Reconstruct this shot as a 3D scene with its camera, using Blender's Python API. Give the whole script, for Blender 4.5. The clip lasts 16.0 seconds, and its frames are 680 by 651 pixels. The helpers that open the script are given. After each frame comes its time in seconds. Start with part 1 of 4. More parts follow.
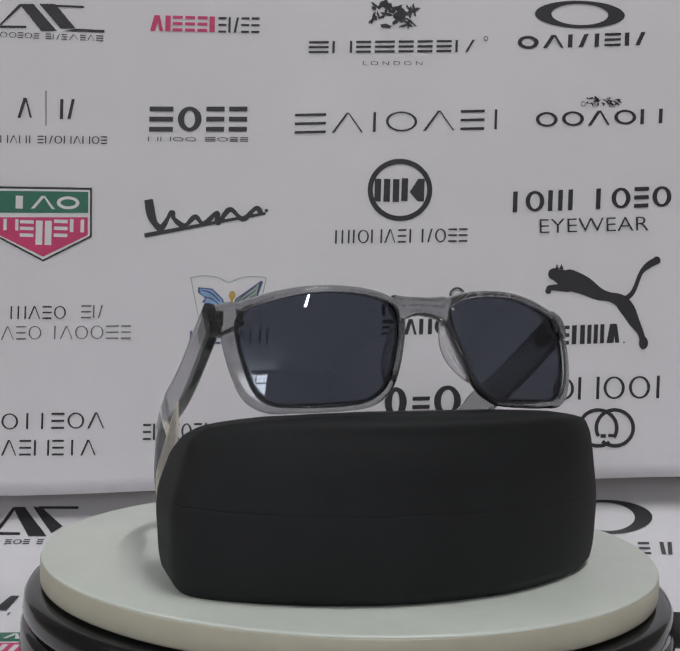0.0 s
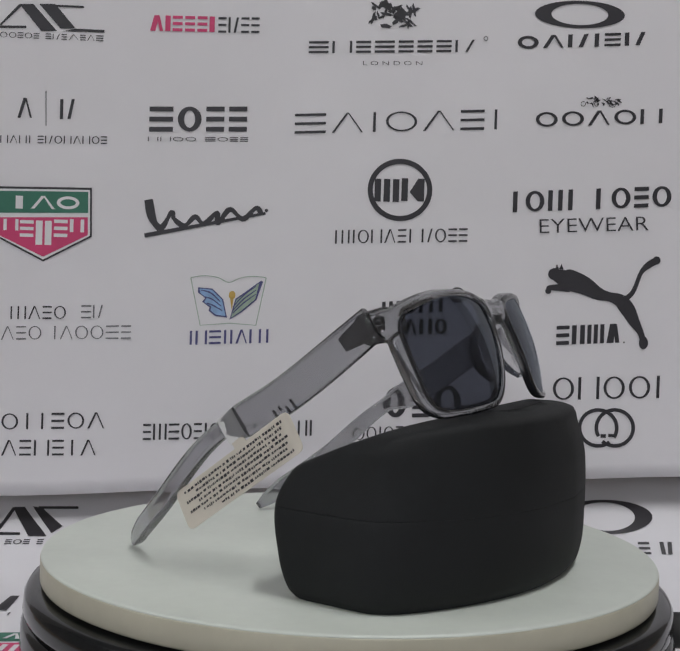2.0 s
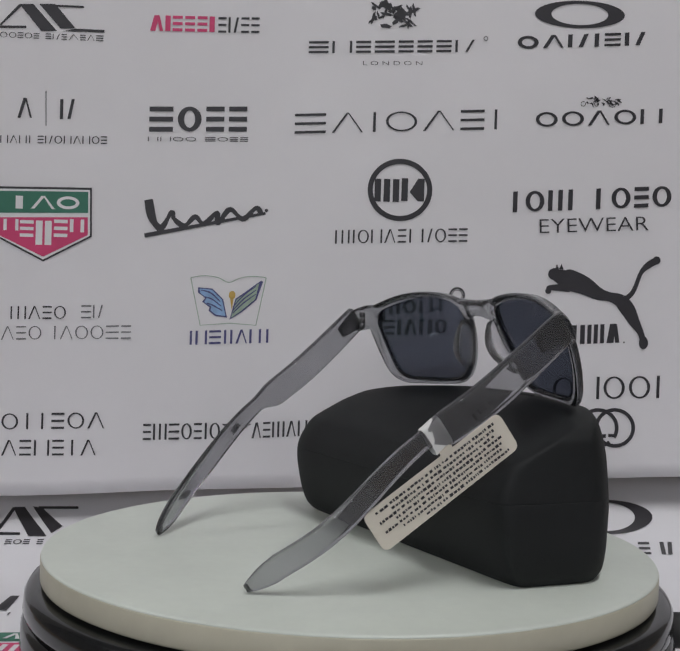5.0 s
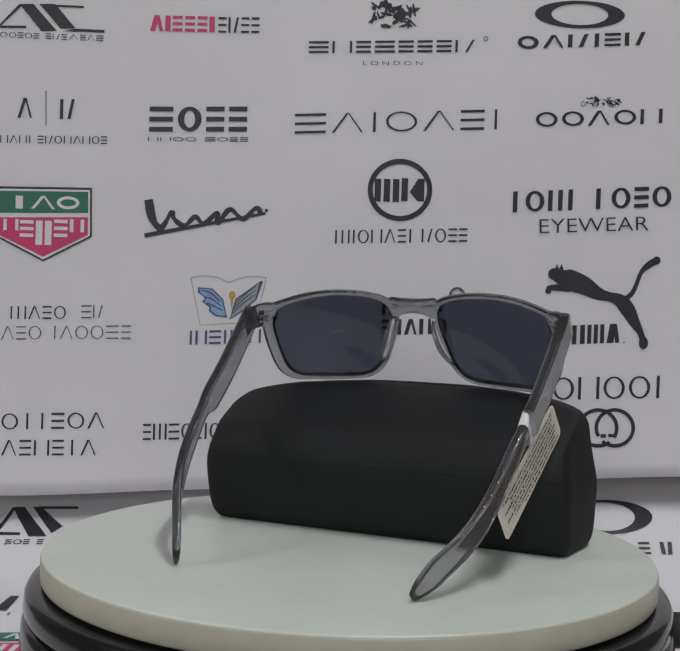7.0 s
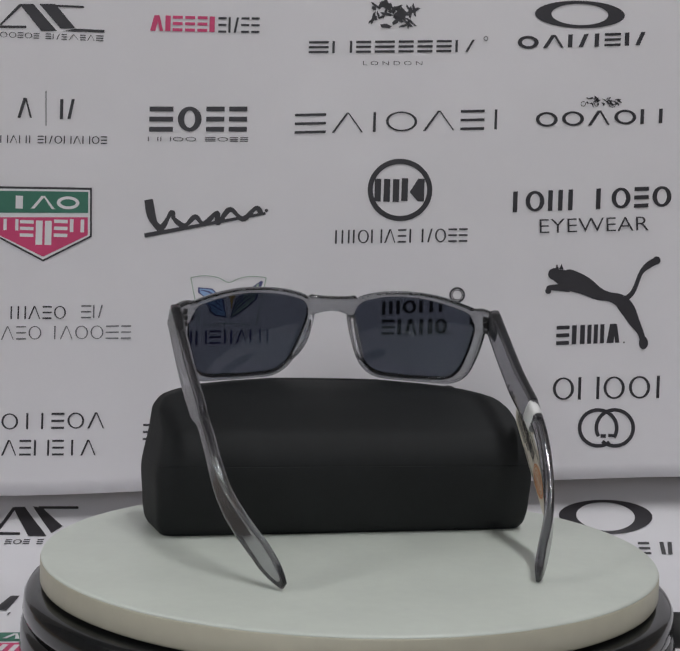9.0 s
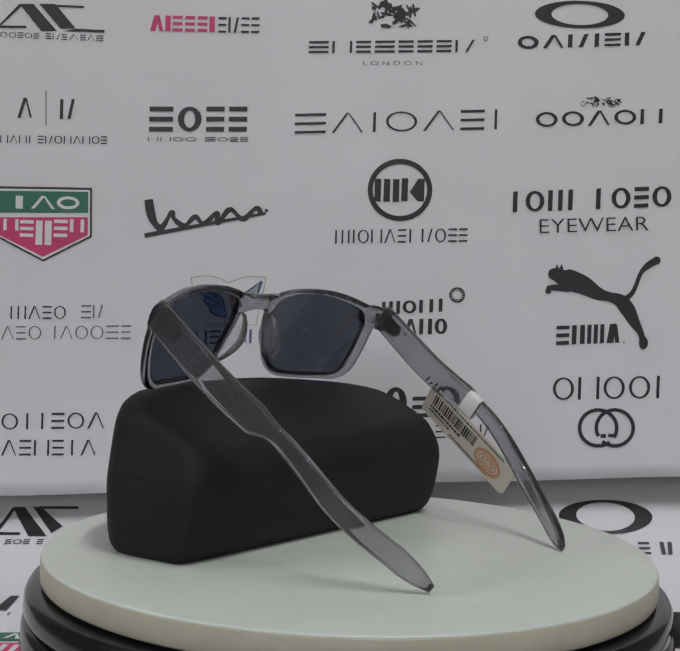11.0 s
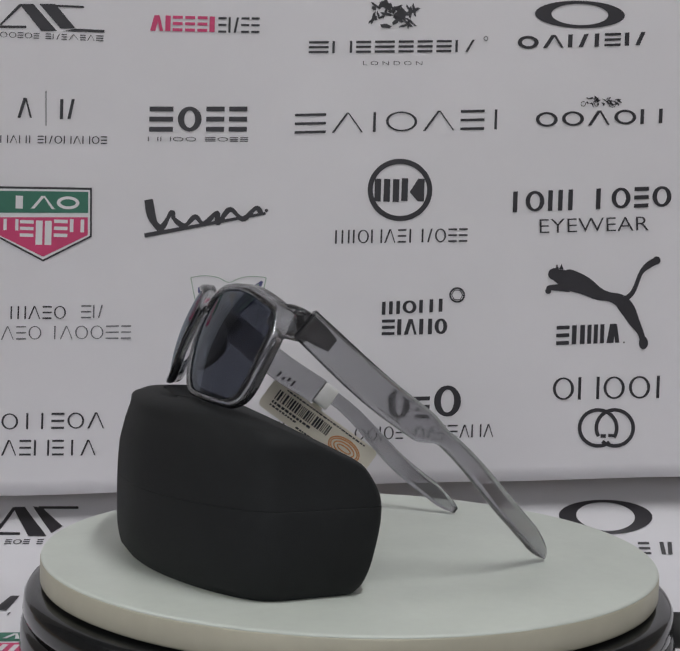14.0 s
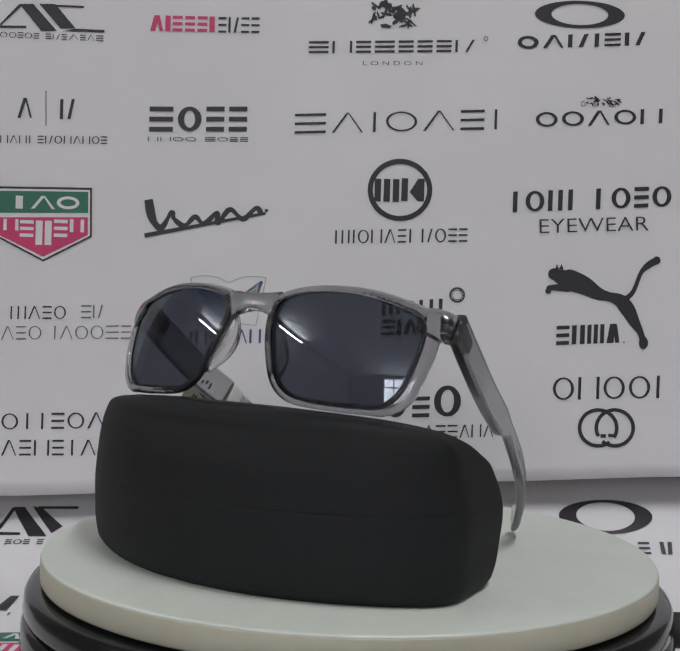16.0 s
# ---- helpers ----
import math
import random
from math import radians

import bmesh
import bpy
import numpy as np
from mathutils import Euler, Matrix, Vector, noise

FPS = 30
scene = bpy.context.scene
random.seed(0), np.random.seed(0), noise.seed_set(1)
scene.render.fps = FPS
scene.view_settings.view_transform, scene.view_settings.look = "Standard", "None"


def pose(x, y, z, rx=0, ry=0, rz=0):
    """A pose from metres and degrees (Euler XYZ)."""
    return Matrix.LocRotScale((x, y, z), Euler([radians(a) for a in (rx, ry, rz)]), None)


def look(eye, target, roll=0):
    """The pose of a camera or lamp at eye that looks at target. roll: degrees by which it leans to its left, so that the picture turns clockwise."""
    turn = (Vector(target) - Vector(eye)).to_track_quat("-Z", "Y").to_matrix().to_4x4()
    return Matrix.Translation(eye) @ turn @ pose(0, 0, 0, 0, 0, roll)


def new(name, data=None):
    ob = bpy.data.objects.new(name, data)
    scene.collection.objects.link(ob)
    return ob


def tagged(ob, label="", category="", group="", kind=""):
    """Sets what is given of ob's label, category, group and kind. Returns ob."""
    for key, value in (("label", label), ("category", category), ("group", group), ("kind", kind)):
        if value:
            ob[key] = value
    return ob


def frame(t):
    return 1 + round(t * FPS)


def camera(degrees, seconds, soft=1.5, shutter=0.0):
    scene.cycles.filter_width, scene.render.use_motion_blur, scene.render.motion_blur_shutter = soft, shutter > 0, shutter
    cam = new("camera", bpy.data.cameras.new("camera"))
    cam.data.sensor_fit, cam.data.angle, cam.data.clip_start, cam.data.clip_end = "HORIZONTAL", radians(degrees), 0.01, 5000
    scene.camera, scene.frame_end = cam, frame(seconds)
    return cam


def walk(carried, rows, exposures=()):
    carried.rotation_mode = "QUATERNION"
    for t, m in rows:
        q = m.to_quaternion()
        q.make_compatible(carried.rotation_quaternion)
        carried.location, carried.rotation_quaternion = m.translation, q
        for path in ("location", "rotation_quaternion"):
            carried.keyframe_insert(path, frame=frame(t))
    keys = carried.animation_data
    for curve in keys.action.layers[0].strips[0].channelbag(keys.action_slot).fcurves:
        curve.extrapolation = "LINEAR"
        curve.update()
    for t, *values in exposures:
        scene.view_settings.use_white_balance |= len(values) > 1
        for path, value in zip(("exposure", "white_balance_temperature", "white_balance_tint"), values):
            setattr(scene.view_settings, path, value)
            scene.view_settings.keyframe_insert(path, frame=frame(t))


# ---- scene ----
# camera: stands still on the table in front of the turntable
EYE = (0.0, -0.4546, 0.1018)
cam = camera(34.69, 16.0, soft=1.6)
CAM_POSE = pose(*EYE, rx=88.704, rz=0.824) @ pose(0, 0, 0, 0, 0, 1.705)
walk(cam, [(0.0, CAM_POSE), (16.0, CAM_POSE)],
     exposures=[(0.0, 0.08), (2.0, 0.05), (4.0, 0.04), (8.0, 0.01), (12.5, 0.02), (16.0, 0.05)])

# the turntable's turn, degrees per second, anticlockwise from above
RATE = 18.661
SPIN = [0.5 * i for i in range(33)]

TABLE_Z = -0.075      # table top under the disc's top at 0
PAPER_Y = 0.265       # layout plane of the hanging sheet's print
PAPER_SCALE = 0.965   # the sheet hangs that much nearer to the eye

# ---- world and lamps ----
world = bpy.data.worlds.new("world")
world.use_nodes = True
scene.world = world
sky = world.node_tree.nodes.new("ShaderNodeTexSky")
sky.sky_type, sky.sun_disc = "NISHITA", False
sky.sun_elevation, sky.sun_rotation = radians(35), radians(200)
world.node_tree.links.new(sky.outputs[0], world.node_tree.nodes["Background"].inputs[0])
world.node_tree.nodes["Background"].inputs[1].default_value = 0.1

ROOM = (-2.95, 2.4, -4.6, 1.5, -0.83, 1.90)      # x0, x1, y0, y1, floor, ceiling


def area(name, where, aim, sx, sy, watts, colour):
    data = bpy.data.lights.new(name, "AREA")
    data.shape, data.size, data.size_y, data.energy, data.color = "RECTANGLE", sx, sy, watts, colour
    ob = new(name, data)
    ob.matrix_world = look(where, aim)
    return ob


window_light = area("window_light", (-0.8, ROOM[2] - 0.105, 1.25), (-0.8, 0.0, 1.25), 1.58, 1.08, 40, (0.93, 0.95, 1.0))


# ---- materials ----
def mat(name, colour, rough=0.5, metal=0.0, vary=0.0, scale=40.0, bump=0.0, bump_scale=200.0, stretch=(1, 1, 1), **more):
    m = bpy.data.materials.new(name)
    m.use_nodes = True
    nt = m.node_tree
    b = nt.nodes["Principled BSDF"]
    b.inputs["Base Color"].default_value = (*colour, 1)
    b.inputs["Roughness"].default_value = rough
    b.inputs["Metallic"].default_value = metal
    for key, value in more.items():
        b.inputs[key.replace("_", " ")].default_value = value
    tc = nt.nodes.new("ShaderNodeTexCoord")
    if vary:
        fine, coarse = nt.nodes.new("ShaderNodeTexNoise"), nt.nodes.new("ShaderNodeTexNoise")
        fine.inputs["Scale"].default_value, fine.inputs["Detail"].default_value = scale * 9, 4
        coarse.inputs["Scale"].default_value, coarse.inputs["Detail"].default_value = scale, 3
        add = nt.nodes.new("ShaderNodeMath")
        add.operation = "MULTIPLY_ADD"
        add.inputs[1].default_value = 0.35
        ramp = nt.nodes.new("ShaderNodeMapRange")
        ramp.inputs["From Min"].default_value, ramp.inputs["From Max"].default_value = 0.4, 0.95
        ramp.inputs["To Min"].default_value, ramp.inputs["To Max"].default_value = 1 - vary, 1 + vary
        mul = nt.nodes.new("ShaderNodeVectorMath")
        mul.operation = "SCALE"
        mul.inputs[0].default_value = colour
        for n in (fine, coarse):
            nt.links.new(tc.outputs["Object"], n.inputs["Vector"])
        nt.links.new(fine.outputs["Fac"], add.inputs[0])
        nt.links.new(coarse.outputs["Fac"], add.inputs[2])
        nt.links.new(add.outputs[0], ramp.inputs["Value"])
        nt.links.new(ramp.outputs[0], mul.inputs["Scale"])
        nt.links.new(mul.outputs[0], b.inputs["Base Color"])
    if bump:
        n, bp = nt.nodes.new("ShaderNodeTexNoise"), nt.nodes.new("ShaderNodeBump")
        n.inputs["Scale"].default_value, n.inputs["Detail"].default_value = bump_scale, 5
        bp.inputs["Strength"].default_value, bp.inputs["Distance"].default_value = bump, 0.0005
        way = nt.nodes.new("ShaderNodeMapping")
        way.inputs["Scale"].default_value = stretch
        nt.links.new(tc.outputs["Object"], way.inputs["Vector"])
        nt.links.new(way.outputs[0], n.inputs["Vector"])
        nt.links.new(n.outputs["Fac"], bp.inputs["Height"])
        nt.links.new(bp.outputs[0], b.inputs["Normal"])
    return m


def lens_material(name, mirror):
    """Tinted see-through lens face with a coating of that reflectance."""
    m = bpy.data.materials.new(name)
    m.use_nodes = True
    nt = m.node_tree
    nt.nodes.clear()
    out, mix = nt.nodes.new("ShaderNodeOutputMaterial"), nt.nodes.new("ShaderNodeMixShader")
    clear, gloss, rim = nt.nodes.new("ShaderNodeBsdfTransparent"), nt.nodes.new("ShaderNodeBsdfGlossy"), nt.nodes.new("ShaderNodeLayerWeight")
    power, scale = nt.nodes.new("ShaderNodeMath"), nt.nodes.new("ShaderNodeMath")
    power.operation, scale.operation = "POWER", "MULTIPLY_ADD"
    power.inputs[1].default_value, scale.inputs[1].default_value, scale.inputs[2].default_value = 5.0, 0.5 * (1.0 - mirror), mirror
    rim.inputs["Blend"].default_value = 0.5
    clear.inputs["Color"].default_value = (0.300, 0.316, 0.362, 1)
    gloss.inputs["Color"].default_value = (0.86, 0.93, 1.0, 1)
    gloss.inputs["Roughness"].default_value = 0.02
    for a, b in ((rim.outputs["Facing"], power.inputs[0]), (power.outputs[0], scale.inputs[0]), (scale.outputs[0], mix.inputs[0]), (clear.outputs[0], mix.inputs[1]),
                 (gloss.outputs[0], mix.inputs[2]), (mix.outputs[0], out.inputs["Surface"])):
        nt.links.new(a, b)
    return m


paper = mat("paper", (0.76, 0.745, 0.765), 0.55, vary=0.035, scale=4, bump=0.05, bump_scale=900)
paper_low = mat("paper_low", (0.745, 0.735, 0.765), 0.7, vary=0.035, scale=4, bump=0.05, bump_scale=900)
ink_black = mat("ink_black", (0.028, 0.026, 0.032), 0.5, vary=0.15, scale=60)
ink_grey = mat("ink_grey", (0.14, 0.14, 0.15), 0.5, vary=0.1, scale=60)
ink_pink = mat("ink_pink", (0.62, 0.045, 0.16), 0.5, vary=0.08, scale=60)
ink_green = mat("ink_green", (0.03, 0.17, 0.11), 0.5, vary=0.08, scale=60)
ink_blue = mat("ink_blue", (0.26, 0.42, 0.66), 0.5, vary=0.2, scale=200)
ink_leaf = mat("ink_leaf", (0.33, 0.43, 0.34), 0.5, vary=0.2, scale=200)
ink_navy = mat("ink_navy", (0.07, 0.07, 0.20), 0.5, vary=0.1, scale=60)
ink_gold = mat("ink_gold", (0.55, 0.36, 0.08), 0.5, vary=0.1, scale=60)
ink_white = mat("ink_white", (0.76, 0.75, 0.76), 0.5, vary=0.03, scale=60)
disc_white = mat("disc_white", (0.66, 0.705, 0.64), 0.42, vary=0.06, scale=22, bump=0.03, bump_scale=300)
# beige of the disc's side, darkened in its colour for the shade there
disc_edge_shaded = mat("disc_edge_shaded", (0.50, 0.48, 0.375), 0.45, vary=0.11, scale=14, bump=0.03, bump_scale=300)
base_black = mat("base_black", (0.010, 0.011, 0.012), 0.10, vary=0.2, scale=30, bump=0.02, bump_scale=400)
rubber = mat("rubber", (0.02, 0.02, 0.02), 0.6, vary=0.2, scale=60)
case_black = mat("case_black", (0.0090, 0.0104, 0.0113), 0.68, vary=0.25, scale=25, bump=0.25, bump_scale=2500, Specular_IOR_Level=0.35)
plastic = mat("grey_clear_plastic", (0.43, 0.435, 0.455), 0.04, bump=0.25, bump_scale=110, IOR=1.5, Transmission_Weight=0.97)
plastic_arm = mat("grey_clear_plastic_arm", (0.50, 0.50, 0.525), 0.05, bump=0.22, bump_scale=110, stretch=(1, 0.3, 0.45), IOR=1.48, Transmission_Weight=0.92)
# darker copy of the arm plastic, standing in for light absorbed along its depth
plastic_edge_dimmed = mat("grey_plastic_edge_dimmed", (0.20, 0.20, 0.22), 0.08, IOR=1.48, Transmission_Weight=0.9)
# hinge core's dark, and the dark reflections round it, in one mottled colour
smoky_core_reflection = mat("smoky_core_reflection", (0.16, 0.155, 0.165), 0.25, vary=0.6, scale=160, bump=0.6, bump_scale=250, IOR=1.3, Transmission_Weight=0.75)
# dark colour in place of the light lost inside the tinted lens's edge
lens_rim_dimmed = mat("lens_rim_dimmed", (0.05, 0.053, 0.062), 0.3, vary=0.1, scale=100)
plastic_pad = mat("clear_plastic", (0.86, 0.86, 0.88), 0.12, IOR=1.35, Transmission_Weight=0.95)
lens_tint = lens_material("lens_front", 0.075)
lens_back = lens_material("lens_back", 0.025)
steel = mat("steel", (0.10, 0.10, 0.105), 0.35, 0.9, vary=0.2, scale=200)
tag_paper = mat("tag_paper", (0.72, 0.67, 0.58), 0.6, vary=0.04, scale=80)
tag_band = mat("tag_band", (0.80, 0.80, 0.79), 0.4, vary=0.03, scale=80)
stamp_orange = mat("stamp_orange", (0.62, 0.28, 0.12), 0.6, vary=0.15, scale=300)
wall_paint = mat("wall_paint", (0.40, 0.375, 0.355), 0.8, vary=0.05, scale=3, bump=0.1, bump_scale=150)
ceiling_paint = mat("ceiling_paint", (0.74, 0.74, 0.73), 0.85, vary=0.04, scale=3, bump=0.1, bump_scale=150)
floor_tile = mat("floor_tile", (0.22, 0.20, 0.18), 0.4, vary=0.12, scale=4)
table_wood = mat("table_wood", (0.34, 0.24, 0.15), 0.4, vary=0.2, scale=9)
fixture_white = mat("fixture_white", (0.78, 0.78, 0.77), 0.4, vary=0.03, scale=20)


# ---- mesh helpers ----
def finish(name, bm, material, parent=None, label="", smooth=True):
    me = bpy.data.meshes.new(name)
    bmesh.ops.recalc_face_normals(bm, faces=bm.faces)
    bm.to_mesh(me)
    bm.free()
    me.materials.append(material)
    for f in me.polygons:
        f.use_smooth = smooth
    ob = new(name, me)
    if parent:
        ob.parent = parent
    if label:
        ob["label"] = label
    return ob


def part(name, bm, material, parent, label="", smooth=True):
    return finish(name, bm, material, parent, label, smooth)


def box(bm, x0, x1, y0, y1, z0, z1, bevel=0.0):
    g = bmesh.ops.create_cube(bm, size=1)["verts"]
    bmesh.ops.transform(bm, matrix=Matrix.Translation(((x0 + x1) / 2, (y0 + y1) / 2, (z0 + z1) / 2)) @ Matrix.Diagonal((x1 - x0, y1 - y0, z1 - z0, 1)), verts=g)
    if bevel:
        bmesh.ops.bevel(bm, geom=list({e for v in g for e in v.link_edges}), offset=bevel, segments=2, affect="EDGES", profile=0.6)
    return bm


def lathe(profile, n=128, close_top=True, close_bottom=True):
    bm = bmesh.new()
    rings = [[bm.verts.new((r * math.cos(2 * math.pi * i / n), r * math.sin(2 * math.pi * i / n), z)) for i in range(n)] for r, z in profile]
    skin(bm, rings)
    if close_top:
        bm.faces.new(rings[0])
    if close_bottom:
        bm.faces.new(rings[-1])
    return bm


def skin(bm, rings, closed=True):
    for a, b in zip(rings, rings[1:]):
        n = len(a)
        for i in range(n if closed else n - 1):
            bm.faces.new((a[i], a[(i + 1) % n], b[(i + 1) % n], b[i]))


def slab(bm, rows, shift):
    """A sheet of paper: a grid, its back and its edges."""
    back = [[bm.verts.new(v.co + shift) for v in row] for row in rows]
    skin(bm, rows, closed=False)
    skin(bm, back, closed=False)
    edge = lambda g: g[0] + [r[-1] for r in g[1:]] + g[-1][-2::-1] + [r[0] for r in g[-2:0:-1]]
    skin(bm, [edge(rows), edge(back)])


def cylinder(bm, p0, p1, r0, r1=None, n=20):
    p0, p1 = Vector(p0), Vector(p1)
    q = (p1 - p0).to_track_quat("Z", "Y").to_matrix()
    rings = []
    for p, r in ((p0, r0), (p1, r0 if r1 is None else r1)):
        rings.append([bm.verts.new(p + q @ Vector((r * math.cos(2 * math.pi * i / n), r * math.sin(2 * math.pi * i / n), 0))) for i in range(n)])
    skin(bm, rings)
    bm.faces.new(rings[0])
    bm.faces.new(rings[1])
    return bm


def smooth_path(points, count):
    """Catmull-Rom points through the control points."""
    pts = [Vector(p) for p in points]
    pts = [2 * pts[0] - pts[1], *pts, 2 * pts[-1] - pts[-2]]
    out = []
    for k in range(count):
        t = k / (count - 1) * (len(pts) - 3)
        i = min(int(t), len(pts) - 4)
        t -= i
        a, b, c, d = pts[i:i + 4]
        out.append(0.5 * ((2 * b) + (c - a) * t + (2 * a - 5 * b + 4 * c - d) * t * t + (3 * b - a - 3 * c + d) * t ** 3))
    return out


# ---- room ----
def build_room():
    x0, x1, y0, y1, z0, z1 = ROOM
    t = 0.12
    tagged(finish("floor", box(bmesh.new(), x0 - t, x1 + t, y0 - t, y1 + t, z0 - 0.1, z0), floor_tile, smooth=False), "brown tiled floor of the room", "floor", kind="structure")
    tagged(finish("ceiling", box(bmesh.new(), x0 - t, x1 + t, y0 - t, y1 + t, z1, z1 + 0.1), ceiling_paint, smooth=False), "plain white painted ceiling of the room", "ceiling", kind="structure")
    tagged(finish("wall_west", box(bmesh.new(), x0 - t, x0, y0, y1, z0, z1), wall_paint, smooth=False), "plain brownish grey painted room wall", "wall", kind="structure")
    tagged(finish("wall_east", box(bmesh.new(), x1, x1 + t, y0, y1, z0, z1), wall_paint, smooth=False), "plain brownish grey painted room wall", "wall", kind="structure")
    tagged(finish("wall_north", box(bmesh.new(), x0 - t, x1 + t, y1, y1 + t, z0, z1), wall_paint, smooth=False), "plain brownish grey painted room wall", "wall", kind="structure")
    # wall behind the camera, with the window's opening
    wx0, wx1, wz0, wz1 = -1.6, 0.0, 0.70, 1.80
    bm = bmesh.new()
    box(bm, x0 - t, wx0, y0 - t, y0, z0, z1)
    box(bm, wx1, x1 + t, y0 - t, y0, z0, z1)
    box(bm, wx0, wx1, y0 - t, y0, z0, wz0)
    box(bm, wx0, wx1, y0 - t, y0, wz1, z1)
    tagged(finish("wall_south", bm, wall_paint, smooth=False), "plain brownish grey wall with a window opening", "wall", kind="structure")
    win = tagged(new("window_1"), "white framed window with glazing bars", "window", kind="structure")
    win.location = ((wx0 + wx1) / 2, y0 - 0.06, wz0)
    w, h = wx1 - wx0, wz1 - wz0
    for a, b, c, d, n in ((-w / 2, w / 2, 0, 0.05, "window_sill"), (-w / 2, w / 2, h - 0.05, h, "window_frame"), (-w / 2, -w / 2 + 0.05, 0.05, h - 0.05, "window_frame"),
                          (w / 2 - 0.05, w / 2, 0.05, h - 0.05, "window_frame"), (-0.045, 0.045, 0.05, h - 0.05, "mullion"),
                          (-w / 4 - 0.02, -w / 4 + 0.02, 0.05, h - 0.05, "glazing_bar"), (w / 4 - 0.02, w / 4 + 0.02, 0.05, h - 0.05, "glazing_bar"), (-w / 2 + 0.05, -0.045, h * 0.62, h * 0.62 + 0.05, "transom"), (0.045, w / 2 - 0.05, h * 0.62, h * 0.62 + 0.05, "transom")):
        part(n, box(bmesh.new(), a, b, -0.03, 0.03, c, d, 0.004), fixture_white, win)


# ---- table ----
def build_table():
    top = tagged(new("table"), "brown wooden table under the printed sheet", "table")
    top.location = (0, -0.1, ROOM[4])
    h = TABLE_Z - 0.003 - ROOM[4]
    part("tabletop", box(bmesh.new(), -0.75, 0.75, -0.75, 0.6, h - 0.03, h, 0.004), table_wood, top)
    for x in (-0.68, 0.68):
        for y in (-0.68, 0.53):
            part("leg", box(bmesh.new(), x - 0.03, x + 0.03, y - 0.03, y + 0.03, 0, h - 0.03, 0.004), table_wood, top)


# ---- printed sheets ----
def ripple(x, z):
    return 0.0012 * math.sin(9 * x + 4 * z + 0.6) + 0.0008 * math.sin(17 * x - 11 * z)


def up(x, z, lift=0.0004):
    """A place on the hanging sheet."""
    eye = Vector(EYE)
    return eye + (Vector((x, PAPER_Y + ripple(x, z) - lift, z)) - eye) * PAPER_SCALE


FALL = [(-0.60, -0.075), (0.10, -0.075), (0.135, -0.0748), (0.165, -0.0738), (0.188, -0.0700), (0.206, -0.0625), (0.219, -0.053), (0.231, -0.044), (0.246, -0.0365),
        (0.265, -0.0275), (0.285, -0.0215), (0.305, -0.0165), (0.325, -0.012), (0.340, 0.002), (0.350, 0.030)]
RUN = [0.0]
for (ya, za), (yb, zb) in zip(FALL, FALL[1:]):
    RUN.append(RUN[-1] + math.hypot(yb - ya, zb - za))


def low(x, s, lift=0.0005):
    """A place on the lower sheet, s metres along its run over the table and up behind the turntable."""
    s = min(max(s, 0.0), RUN[-1])
    i = max(k for k in range(len(RUN) - 1) if RUN[k] <= s + 1e-9)
    n = len(FALL)
    h = RUN[i + 1] - RUN[i]
    t = (s - RUN[i]) / h

    def slope(k, j):
        a, b = max(k - 1, 0), min(k + 1, n - 1)
        return (FALL[b][j] - FALL[a][j]) / (RUN[b] - RUN[a])
    v = []
    for j in (0, 1):
        m0, m1 = slope(i, j) * h, slope(i + 1, j) * h
        p0, p1 = FALL[i][j], FALL[i + 1][j]
        v.append((2 * t ** 3 - 3 * t * t + 1) * p0 + (t ** 3 - 2 * t * t + t) * m0 + (3 * t * t - 2 * t ** 3) * p1 + (t ** 3 - t * t) * m1)
    rise = min(1.0, max(0.0, (v[0] - 0.15) / 0.11))
    v[1] += 0.05 * x * rise * rise * (3 - 2 * rise)
    dy, dz = FALL[min(i + 1, n - 1)][0] - FALL[i][0], FALL[min(i + 1, n - 1)][1] - FALL[i][1]
    k = lift / math.hypot(dy, dz)
    return Vector((x, v[0] - dz * k, v[1] + dy * k))


def build_sheets():
    bm = bmesh.new()
    nx, nz = 70, 50
    rows = []
    for j in range(nz + 1):
        row = []
        for i in range(nx + 1):
            x = -0.42 + 0.80 * i / nx
            z0 = -0.0202 + 0.0593 * x - 0.012 * x * x + 0.0004 * math.sin(40 * x)
            z = z0 + (0.46 - z0) * j / nz
            row.append(bm.verts.new(up(x, z, 0.0)))
        rows.append(row)
    slab(bm, rows, Vector((0, 0.0006, 0)))
    hung = finish("backdrop_upper", bm, paper)
    tagged(hung, "white paper backdrop sheet printed with rows of marks", "backdrop", kind="structure")

    bm = bmesh.new()
    ss = [0.0, 0.2, 0.4, 0.6] + [0.68 + 0.004 * k for k in range(int((RUN[-1] - 0.68) / 0.004) + 1)]
    rows = [[bm.verts.new(low(-0.45 + 0.9 * i / 24, s, 0.0)) for i in range(25)] for s in ss]
    slab(bm, rows, Vector((0, 0, -0.0006)))
    laid = finish("backdrop_lower", bm, paper_low)
    tagged(laid, "white printed paper sheet curving up from the table", "backdrop", kind="structure")
    return hung, laid


